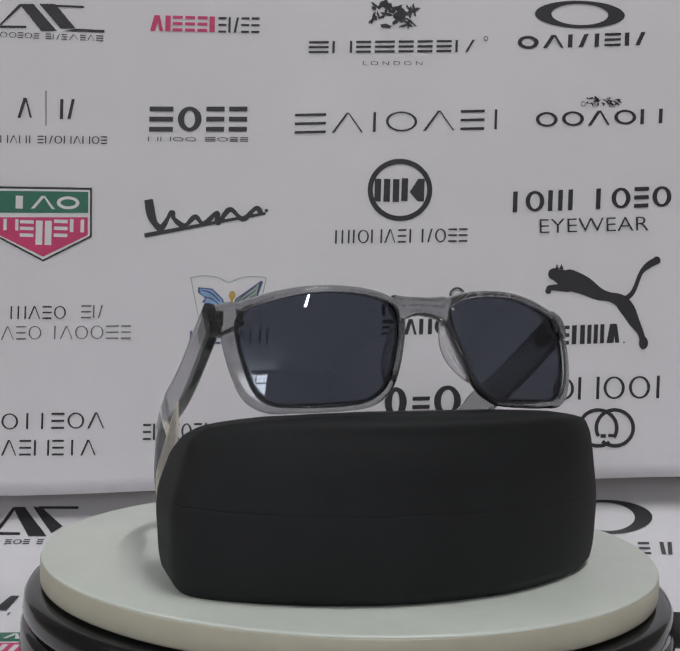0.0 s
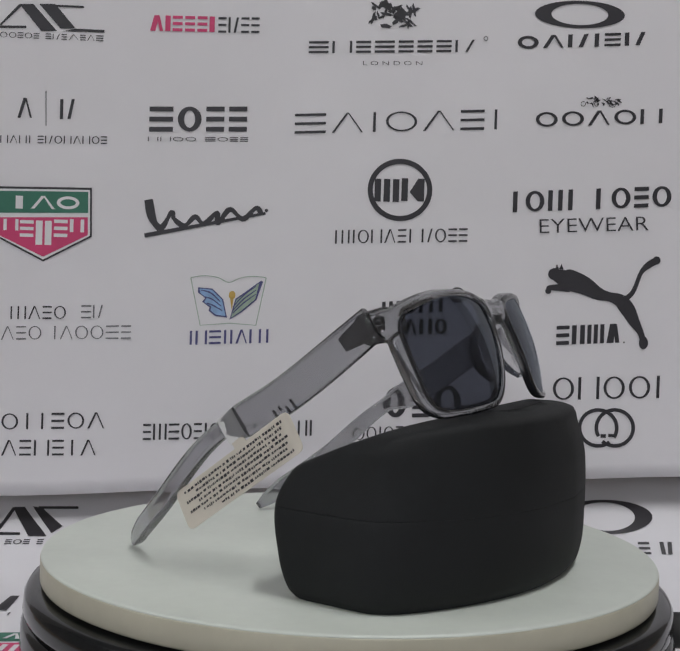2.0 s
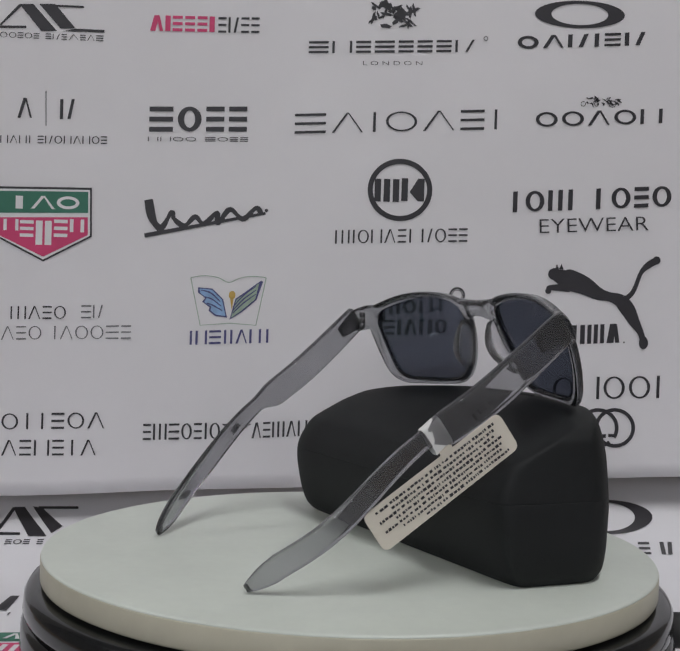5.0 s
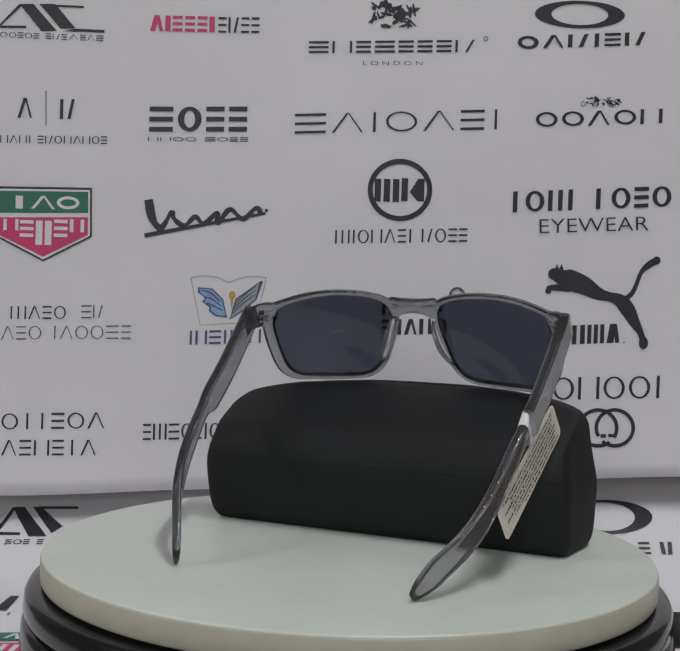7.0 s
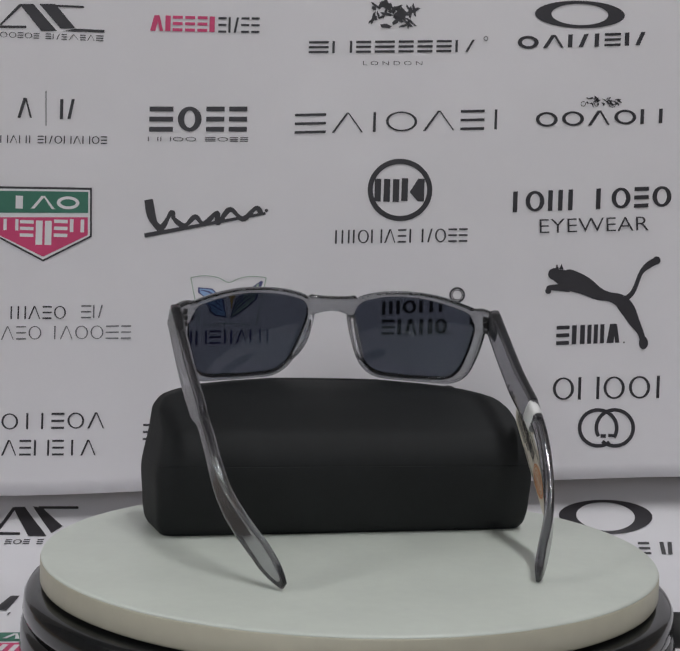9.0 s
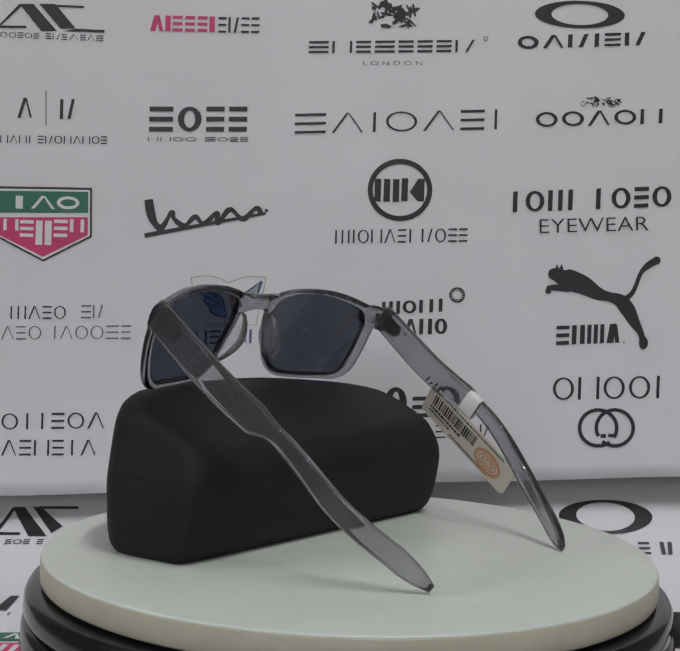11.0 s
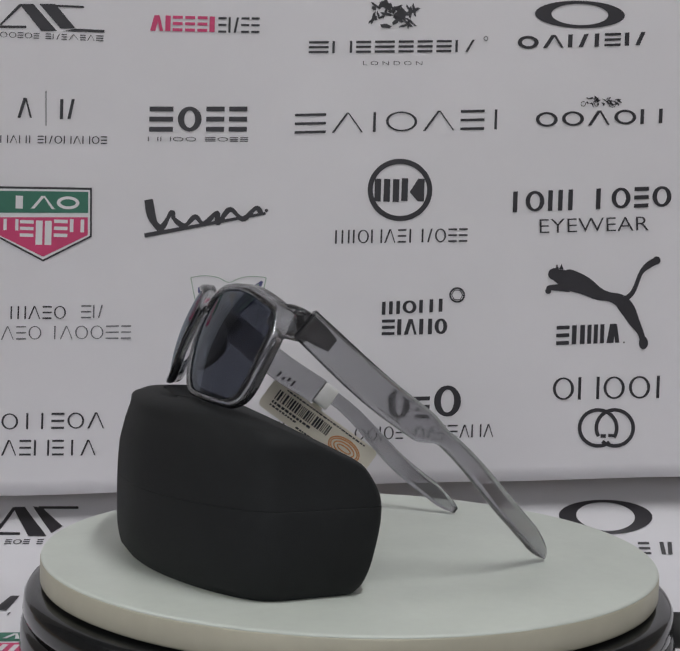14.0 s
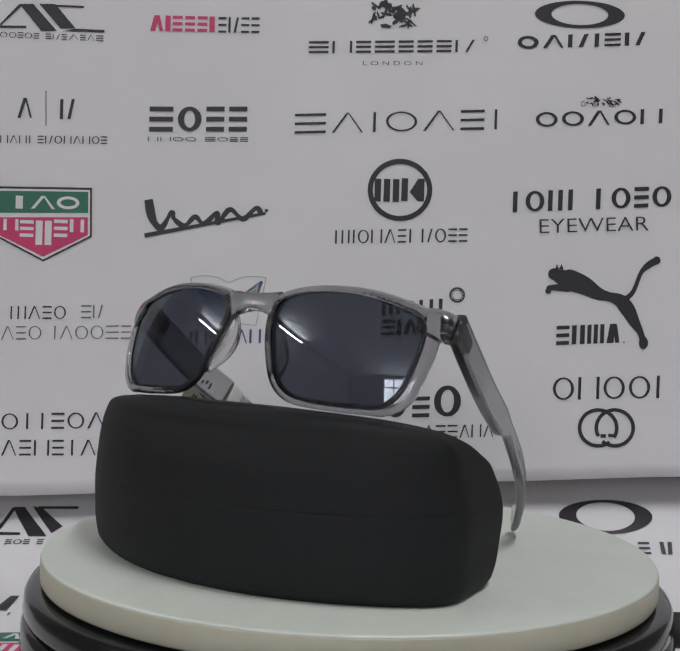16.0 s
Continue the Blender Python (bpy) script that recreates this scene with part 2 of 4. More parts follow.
def ink(surface, name, polygons, material, lift=0.0004):
    """Printed flat shapes, polygons of (x, z) on a sheet."""
    bm = bmesh.new()
    for poly in polygons:
        bm.faces.new([bm.verts.new((x, z, 0)) for x, z in poly])
    if surface is low:
        bmesh.ops.triangulate(bm, faces=bm.faces)
        bmesh.ops.subdivide_edges(bm, edges=bm.edges, cuts=7 if len(bm.faces) < 20 else 2, use_grid_fill=True)
    for v in bm.verts:
        v.co = surface(v.co.x, v.co.y, lift)
    ob = finish(name, bm, material, hung if surface is up else laid, smooth=False)
    return ob


def ribbon(points, widths):
    """Quads along a line of (x, z) with a width at each point."""
    pts = [Vector((x, 0, z)) for x, z in points]
    polys, last = [], None
    for i, p in enumerate(pts):
        d = (pts[min(i + 1, len(pts) - 1)] - pts[max(i - 1, 0)]).normalized()
        n = Vector((-d.z, 0, d.x)) * widths[i] / 2
        a, b = ((p + n).x, (p + n).z), ((p - n).x, (p - n).z)
        if last:
            polys.append([last[0], a, b, last[1]])
        last = (a, b)
    return polys


def curve2(points, n=40):
    return [(v.x, v.z) for v in smooth_path([(x, 0, z) for x, z in points], n)]


def taper(points, n=40):
    """A smooth stroke through points of (x, z, width)."""
    path = smooth_path(points, n)
    return ribbon([(v.x, v.y) for v in path], [max(v.z, 0.0005) for v in path])


def hoop(cx, cz, rx, rz, tx, tz=None, n=48, a0=0.0, a1=360.0, shift=0.0):
    tz = tx if tz is None else tz
    polys = []
    for i in range(n):
        q = []
        for k in (i, i + 1):
            a = radians(a0 + (a1 - a0) * k / n)
            q.append(((cx + rx * math.cos(a), cz + rz * math.sin(a)), (cx + shift + (rx - tx) * math.cos(a), cz + (rz - tz) * math.sin(a))))
        polys.append([q[0][0], q[1][0], q[1][1], q[0][1]])
    return polys


WIDE = {"i": 0.45, "j": 0.5, "t": 0.75, "m": 1.25, "w": 1.3, " ": 0.55, "e": 0.8, "s": 0.8}


def word(surface, pattern, x0, z0, x1, z1, h, weight, material):
    """A printed name as a row of plain shapes, one to a character: hoops, wedges, bars and stacks of bars."""
    total = sum(WIDE.get(c, 1.0) for c in pattern)
    cell = (x1 - x0) / total
    gap = 0.16 * cell
    polys, at = [], 0.0
    slope = (z1 - z0) / (x1 - x0)
    w = weight * h
    for c in pattern:
        wide = WIDE.get(c, 1.0) * cell
        a, b = x0 + at + gap / 2, x0 + at + wide - gap / 2
        at += wide
        mid = (a + b) / 2

        def bar(xa, xb, za, zb, lean=0.0):
            polys.append([(px, z0 + slope * (px - x0) + pz) for px, pz in ((xa, za), (xb, za), (xb + lean, zb), (xa + lean, zb))])
        if c == " ":
            continue
        if c in "ocdgq":
            base = z0 + slope * (mid - x0)
            polys.extend(hoop(mid, base + h / 2, (b - a) / 2, h / 2, w, w * 0.6, 24))
        elif c in "uhnm":
            n, t = (3, min(w, 0.24 * (b - a))) if c == "m" else (2, min(w, 0.36 * (b - a)))
            for k in range(n):
                xa = a + (b - a - t) * k / (n - 1)
                bar(xa, xa + t, 0, h)
        elif c in "vwa":
            bar(a, a + w, 0, h, (b - a) / 2 - w / 2)
            bar(b - w * 0.6, b, 0, h, -(b - a) / 2 + w / 2)
        elif c in "xky":
            bar(a, a + w, 0, h)
            bar(mid, mid + w, 0, h, (b - mid - w) * 0.9)
        elif c in "esbpr":
            t = min(w, h / 5.2)
            for zz in (0, (h - t) / 2, h - t):
                bar(a, b, zz, zz + t)
        else:
            bar(mid - w / 2, mid + w / 2, 0, h)
    return ink(surface, "printed_word", polys, material)


def lettering(text, x0, z0, x1, height, tilt, material):
    data = bpy.data.curves.new("printed_text", "FONT")
    data.body, data.size, data.fill_mode, data.offset = text, height / 0.69, "FRONT", -0.016 * height
    data.materials.append(material)
    ob = new("printed_text", data)
    bpy.context.view_layer.update()
    width = ob.dimensions.x
    sx = (x1 - x0) / width if width > 0 else 1.0
    ob.matrix_world = Matrix.Translation(up(x0, z0, 0.0007)) @ Matrix.Rotation(-radians(tilt), 4, "Y") @ Matrix.Rotation(radians(90), 4, "X") @ Matrix.Diagonal((sx * PAPER_SCALE, PAPER_SCALE, 1, 1))
    m = ob.matrix_world.copy()
    ob.parent = hung
    ob.matrix_world = m


def print_marks():
    word(up, "ooede eyewear", -0.2405, 0.2688, -0.1715, 0.2683, 0.0037, 0.16, ink_black)
    word(up, "viessi", -0.1422, 0.2762, -0.0983, 0.2765, 0.0102, 0.34, ink_pink)
    word(up, "eyes", -0.0972, 0.2762, -0.0686, 0.2767, 0.0102, 0.14, ink_black)
    word(up, "buebeeey", -0.0376, 0.2642, 0.0742, 0.2677, 0.0079, 0.2, ink_black)
    word(up, "ovkiey", 0.0992, 0.2700, 0.1855, 0.2751, 0.0085, 0.34, ink_black)
    word(up, "v", -0.2284, 0.2163, -0.2169, 0.2166, 0.0131, 0.16, ink_black)
    word(up, "x", -0.2004, 0.2162, -0.1886, 0.2168, 0.0131, 0.16, ink_black)
    word(up, "uvui exouvuge", -0.2389, 0.1994, -0.1675, 0.2008, 0.0051, 0.15, ink_black)
    word(up, "boss", -0.1419, 0.2098, -0.0742, 0.2117, 0.0165, 0.26, ink_black)
    word(up, "hugo boss", -0.1417, 0.2035, -0.0740, 0.2051, 0.0029, 0.22, ink_black)
    word(up, "bvigvei", -0.0461, 0.2110, 0.0935, 0.2177, 0.0131, 0.13, ink_black)
    word(up, "oovou", 0.1128, 0.2196, 0.1983, 0.2245, 0.0096, 0.24, ink_black)
    word(up, "miouvei koes", -0.0160, 0.1394, 0.0726, 0.1433, 0.0089, 0.13, ink_black)
    word(up, "tom foed", 0.0970, 0.1632, 0.2060, 0.1703, 0.0136, 0.22, ink_black)
    word(up, "mveo", -0.2299, 0.0831, -0.1915, 0.0845, 0.0086, 0.12, ink_black)
    word(up, "by", -0.1828, 0.0851, -0.1670, 0.0858, 0.0086, 0.11, ink_grey)
    word(up, "veo jvoobs", -0.2360, 0.0693, -0.1479, 0.0726, 0.0089, 0.1, ink_grey)
    word(up, "jubiivut", -0.1111, 0.0697, -0.0548, 0.0728, 0.0092, 0.16, ink_navy)
    word(up, "mout", 0.0161, 0.0933, 0.0598, 0.0969, 0.0086, 0.28, ink_black)
    word(up, "bivuo", 0.0165, 0.0799, 0.0614, 0.0821, 0.0103, 0.26, ink_black)
    word(up, "puma", 0.1319, 0.0768, 0.1751, 0.0798, 0.0126, 0.36, ink_black)
    word(up, "ottegv", -0.2346, 0.0095, -0.1637, 0.0127, 0.0107, 0.13, ink_black)
    word(up, "veuetv", -0.2342, -0.0078, -0.1690, -0.0055, 0.0104, 0.13, ink_black)
    word(up, "empoeio", -0.1395, 0.0056, -0.0870, 0.0081, 0.0107, 0.13, ink_black)
    word(up, "vemvui", -0.0674, 0.0090, -0.0260, 0.0121, 0.0104, 0.13, ink_black)
    word(up, "d", 0.0193, 0.0253, 0.0368, 0.0262, 0.0201, 0.24, ink_black)
    word(up, "s", 0.0377, 0.0259, 0.0520, 0.0266, 0.0138, 0.22, ink_black)
    word(up, "g", 0.0517, 0.0266, 0.0729, 0.0279, 0.0207, 0.22, ink_black)
    word(up, "doioe gvbbvuv", 0.0008, 0.0098, 0.0939, 0.0147, 0.0086, 0.12, ink_black)
    word(up, "guooi", 0.1303, 0.0403, 0.2043, 0.0440, 0.0149, 0.13, ink_black)
    word(low, "ede e", -0.2172, 0.8295, -0.1920, 0.8295, 0.0045, 0.18, ink_black)
    word(low, "e", 0.1787, 0.8205, 0.1875, 0.8205, 0.0088, 0.34, ink_black)
    word(low, "y", 0.1922, 0.8205, 0.2015, 0.8205, 0.0088, 0.30, ink_black)
    word(low, "v", -0.1962, 0.7395, -0.1872, 0.7405, 0.0275, 0.18, ink_black)
    word(low, "i i i", -0.1985, 0.7310, -0.1835, 0.7315, 0.0050, 0.20, ink_grey)
    lettering("EYEWEAR", 0.1180, 0.1501, 0.1895, 0.0094, 3.2, ink_black)
    lettering("L O N D O N", -0.0009, 0.2572, 0.0381, 0.0027, 1.5, ink_black)

    def emblem(surface, polys, material, lift=0.0004):
        ink(surface, "printed_emblem", polys, material, lift)
    # slanted blocks with thin rules
    emblem(up, [[(-0.2278, 0.2910), (-0.2186, 0.2913), (-0.2027, 0.2741), (-0.2130, 0.2738)], [(-0.2407, 0.2765), (-0.2229, 0.2769), (-0.2228, 0.2752), (-0.2407, 0.2748)],
                [(-0.2407, 0.2770), (-0.2278, 0.2910), (-0.2250, 0.2908), (-0.2395, 0.2765)],
                [(-0.2146, 0.2914), (-0.2042, 0.2917), (-0.1904, 0.2761), (-0.2004, 0.2758)], [(-0.2042, 0.2912), (-0.1853, 0.2910), (-0.1852, 0.2896), (-0.2034, 0.2898)],
                [(-0.1905, 0.2760), (-0.1714, 0.2757), (-0.1714, 0.2740), (-0.1990, 0.2740)]], ink_black)
    # oval hoop, heavier at its ends
    emblem(up, hoop(0.1405, 0.2937, 0.0293, 0.0089, 0.0108, 0.0020), ink_black)
    emblem(up, [[(-0.2092, 0.2346), (-0.2087, 0.2346), (-0.2082, 0.2117), (-0.2087, 0.2117)]], ink_black)
    # shield in green and red
    emblem(up, [[(-0.2440, 0.1708), (-0.1772, 0.1717), (-0.1764, 0.1393), (-0.2083, 0.1220), (-0.2440, 0.1395)]], ink_black)
    emblem(up, [[(-0.2440, 0.1693), (-0.1783, 0.1702), (-0.1776, 0.1399), (-0.2083, 0.1234), (-0.2440, 0.1408)]], ink_white, 0.0006)
    emblem(up, [[(-0.2440, 0.1678), (-0.1794, 0.1689), (-0.1791, 0.1550), (-0.2440, 0.1533)]], ink_green, 0.0008)
    emblem(up, [[(-0.2440, 0.1502), (-0.1793, 0.1521), (-0.1790, 0.1404), (-0.2083, 0.1252), (-0.2440, 0.1415)]], ink_pink, 0.0008)
    for c, xa, xb, za, zb in (("i", -0.2316, -0.218, 0.1565, 0.0), ("v", -0.217, -0.201, 0.1568, 0.0), ("o", -0.200, -0.1850, 0.1570, 0.0)):
        ink(up, "printed_word", bars_at(c, xa, xb, za, 0.0085), ink_white, 0.0010)
    for c, xa, xb, za, h in (("u", -0.2349, -0.2250, 0.1420, 0.0075), ("e", -0.2240, -0.2150, 0.1380, 0.0110), ("u", -0.2135, -0.2030, 0.1330, 0.0160), ("e", -0.2015, -0.1925, 0.1385, 0.0115), ("u", -0.1910, -0.1815, 0.1420, 0.0085)):
        ink(up, "printed_word", bars_at(c, xa, xb, za, h), ink_white, 0.0010)
    # script stroke over a rising rule
    wave = curve2([(-0.1395, 0.1650), (-0.1364, 0.1522), (-0.1305, 0.1466), (-0.1241, 0.1569), (-0.1220, 0.1526), (-0.1153, 0.1485), (-0.1082, 0.1544), (-0.1023, 0.1500),
                   (-0.0939, 0.1577), (-0.0930, 0.1505), (-0.0854, 0.1600), (-0.0766, 0.1539), (-0.0682, 0.1613), (-0.0640, 0.1575)], 90)
    emblem(up, ribbon(wave, [0.0024 + 0.0032 * max(0.0, 1 - i / 18) + 0.0012 * abs(math.sin(i * 0.35)) for i in range(90)]), ink_black)
    emblem(up, ribbon([(-0.1415, 0.1412), (-0.1000, 0.1500), (-0.0618, 0.1581)], [0.0030, 0.0022, 0.0018]), ink_black)
    # ring with bars inside
    emblem(up, hoop(0.0265, 0.1760, 0.0213, 0.0205, 0.0034), ink_black)
    emblem(up, bars_at("m", 0.0098, 0.0260, 0.1680, 0.0150, 0.0042) + bars_at("x", 0.0275, 0.0425, 0.1688, 0.0150, 0.0042), ink_black)
    # leaping sweep with a raised tail
    emblem(up, taper([(0.1283, 0.1241, 0.0058), (0.1352, 0.1215, 0.0105), (0.1398, 0.1202, 0.0138), (0.1496, 0.1168, 0.0122), (0.1592, 0.1116, 0.0085), (0.1664, 0.1098, 0.0062),
                      (0.1735, 0.1076, 0.0085), (0.1786, 0.1022, 0.0098), (0.1835, 0.0938, 0.0072), (0.1880, 0.0865, 0.0042), (0.1902, 0.0790, 0.0042)]), ink_black)
    emblem(up, taper([(0.1760, 0.1075, 0.0040), (0.1820, 0.1135, 0.0030), (0.1866, 0.1258, 0.0028), (0.1912, 0.1311, 0.0044), (0.1965, 0.1345, 0.0048)]), ink_black)
    emblem(up, taper([(0.1405, 0.1150, 0.0060), (0.1320, 0.1148, 0.0042), (0.1272, 0.1144, 0.0036), (0.1261, 0.1121, 0.0030)]), ink_black)
    emblem(up, [[(0.1300, 0.1262), (0.1314, 0.1303), (0.1330, 0.1268)], [(0.1328, 0.1268), (0.1345, 0.1305), (0.1360, 0.1266)]] + hoop(0.1302, 0.1236, 0.0044, 0.0040, 0.0044, n=24)
           + hoop(0.1966, 0.1346, 0.0026, 0.0026, 0.0026, n=20) + hoop(0.1263, 0.1124, 0.0020, 0.0020, 0.0020, n=16) + hoop(0.1900, 0.0800, 0.0030, 0.0042, 0.0030, 0.0042, n=20), ink_black, 0.0006)
    # framed wings in blue and green
    emblem(up, ribbon(curve2([(-0.1100, 0.1143), (-0.1010, 0.1158), (-0.0920, 0.1148), (-0.0846, 0.1118), (-0.0770, 0.1150), (-0.0690, 0.1163), (-0.0600, 0.1157)], 30), [0.0005] * 30), ink_leaf)
    emblem(up, ribbon([(-0.0600, 0.1157), (-0.0660, 0.0840), (-0.0833, 0.0849), (-0.1029, 0.0829), (-0.1100, 0.1143)], [0.0006] * 5), ink_leaf)
    emblem(up, [[(-0.1050, 0.1080), (-0.0954, 0.1074), (-0.0881, 0.1006), (-0.0852, 0.0885), (-0.0930, 0.0893), (-0.0975, 0.0925), (-0.0970, 0.0950), (-0.1020, 0.0985), (-0.1000, 0.1010), (-0.1050, 0.1045)]], ink_navy)
    emblem(up, [[(-0.1040, 0.1072), (-0.0958, 0.1066), (-0.0888, 0.1002), (-0.0862, 0.0895), (-0.0926, 0.0902), (-0.0962, 0.0930), (-0.0960, 0.0955), (-0.1008, 0.0985), (-0.0990, 0.1010), (-0.1036, 0.1045)]], ink_blue, 0.0006)
    emblem(up, [[(-0.0836, 0.0872), (-0.0800, 0.1010), (-0.0634, 0.1136), (-0.0620, 0.1130), (-0.0660, 0.1008), (-0.0763, 0.0918)]], ink_navy)
    emblem(up, [[(-0.0826, 0.0884), (-0.0794, 0.1004), (-0.0644, 0.1120), (-0.0669, 0.1012), (-0.0767, 0.0927)]], ink_leaf, 0.0006)
    for k in range(3):
        emblem(up, taper([(-0.1030 + 0.0020 * k, 0.1062 - 0.0042 * k, 0.0006), (-0.0965 + 0.0010 * k, 0.1046 - 0.0042 * k, 0.0009), (-0.0900 + 0.0008 * k, 0.0990 - 0.0030 * k, 0.0006)], 14), ink_navy, 0.0008)
        emblem(up, taper([(-0.0815, 0.0915 + 0.0020 * k, 0.0006), (-0.0745, 0.0985 + 0.0026 * k, 0.0008), (-0.0665, 0.1046 + 0.0026 * k, 0.0005)], 14), ink_navy, 0.0008)
    emblem(up, hoop(-0.0822, 0.1035, 0.0022, 0.0028, 0.0022, n=16) + [[(-0.0835, 0.1015), (-0.0812, 0.1015), (-0.0822, 0.0930)]], ink_gold, 0.0008)
    emblem(up, hoop(0.0664, 0.1080, 0.0052, 0.0051, 0.0011) + hoop(0.0664, 0.1080, 0.0040, 0.0040, 0.0006, n=6), ink_black)
    # stacked wing bars
    emblem(up, [[(-0.0867 + 0.0022 * k, 0.0180 - 0.0018 * k), (-0.0671 - 0.0022 * k, 0.0186 - 0.0018 * k), (-0.0682 - 0.0022 * k, 0.0175 - 0.0018 * k), (-0.0856 + 0.0022 * k, 0.0169 - 0.0018 * k)] for k in range(5)]
           + [[(-0.0795, 0.0190), (-0.0745, 0.0192), (-0.0766, 0.0076)]], ink_black)
    # two linked hoops
    emblem(up, hoop(0.1623, 0.0229, 0.0134, 0.0131, 0.0024, a0=-30, a1=310) + hoop(0.1732, 0.0233, 0.0133, 0.0131, 0.0024, a0=-130, a1=210), ink_black)
    emblem(up, [[(0.1640, 0.0190), (0.1675, 0.0190), (0.1675, 0.0165), (0.1640, 0.0165)], [(0.1690, 0.0192), (0.1740, 0.0192), (0.1740, 0.0172), (0.1690, 0.0172)]], ink_black, 0.0006)
    # small engraved crests
    rnd = random.Random(4)
    for cx, cz, rx, rz, n, s in ((0.0185, 0.2905, 0.0150, 0.0125, 46, 0.0030), (0.1560, 0.2375, 0.0128, 0.0042, 34, 0.0014)):
        polys = []
        for k in range(n):
            a, q = rnd.uniform(0, 6.28), math.sqrt(rnd.random())
            x, z, d = cx + rx * q * math.cos(a), cz + rz * q * math.sin(a) * (0.6 + 0.4 * math.cos(a) ** 2), rnd.uniform(0, 3.14)
            L, t = s * rnd.uniform(0.5, 1.6), s * rnd.uniform(0.2, 0.5)
            c, e = math.cos(d), math.sin(d)
            polys.append([(x + L * c * i - t * e * j, z + L * e * i + t * c * j) for i, j in ((-1, -0.3), (0, -1), (1, -0.2), (0.6, 1), (-0.7, 0.8))])
        emblem(up, polys, ink_black)
    emblem(up, hoop(0.1448, 0.2356, 0.0017, 0.0017, 0.0004, n=16) + hoop(0.1640, 0.2360, 0.0022, 0.0022, 0.0004, n=16) + hoop(0.1535, 0.2358, 0.0016, 0.0016, 0.0004, n=16), ink_black, 0.0006)
    emblem(up, hoop(0.0797, 0.2765, 0.0015, 0.0015, 0.0004, n=16) + hoop(-0.0612, 0.1600, 0.0011, 0.0011, 0.0011, n=12) + hoop(0.1772, 0.0800, 0.0006, 0.0006, 0.0006, n=12), ink_black, 0.0006)
    # the same marks repeated on the lower sheet
    emblem(low, [[(-0.2227, 0.8701), (-0.2150, 0.8704), (-0.1917, 0.8367), (-0.2033, 0.8368)], [(-0.2266, 0.8416), (-0.2097, 0.8408), (-0.2090, 0.8382), (-0.2257, 0.8388)],
                 [(-0.2229, 0.8701), (-0.2203, 0.8696), (-0.2238, 0.8416), (-0.2266, 0.8416)]], ink_black)
    emblem(low, [[(-0.2097, 0.8707), (-0.2030, 0.8690), (-0.1839, 0.8473), (-0.1894, 0.8396)], [(-0.2060, 0.8706), (-0.1793, 0.8698), (-0.1786, 0.8669), (-0.2040, 0.8677)]], ink_black)
    emblem(low, hoop(0.1634, 0.8510, 0.0297, 0.0160, 0.0112, 0.0026), ink_black)
    emblem(low, [[(-0.2108, 0.6965), (-0.1674, 0.7030), (-0.1633, 0.6895), (-0.2057, 0.6835)]], ink_green)
    emblem(low, [[(-0.2045, 0.6805), (-0.1624, 0.6865), (-0.1551, 0.6630), (-0.1962, 0.6590)]], ink_pink)
    emblem(low, bars_at("v", -0.1745, -0.1655, 0.6910, 0.0085) + bars_at("u", -0.1710, -0.1625, 0.672, 0.010), ink_white, 0.0008)


def bars_at(c, xa, xb, z, h, w=None):
    """One plain character shape in a box."""
    w = 0.28 * h if w is None else w
    if c == "o":
        return hoop((xa + xb) / 2, z + h / 2, (xb - xa) / 2, h / 2, w, w * 0.8, 24)
    if c == "v":
        m = (xa + xb) / 2
        return [[(xa, z), (xa + w, z), (m + w / 2, z + h), (m - w / 2, z + h)], [(xb - w, z), (xb, z), (m + w / 2, z + h * 0.98), (m, z + h * 0.98)]]
    if c == "e":
        t = h / 5
        return [[(xa, q), (xb, q), (xb, q + t), (xa, q + t)] for q in (z, z + (h - t) / 2, z + h - t)]
    if c == "i":
        m = (xa + xb) / 2
        return [[(m - w, z), (m + w, z), (m + w, z + h), (m - w, z + h)]]
    if c == "x":
        m = (xa + xb) / 2
        return [[(xa, z), (xa + w, z), (xa + w, z + h), (xa, z + h)], [(xa + w * 1.3, z + h * 0.4), (xb - w, z), (xb, z), (xb, z + h), (xb - w, z + h)]]
    n = 3 if c == "m" else 2
    return [[(x, z), (x + w, z), (x + w, z + h), (x, z + h)] for x in (xa + (xb - xa - w) * k / (n - 1) for k in range(n))]


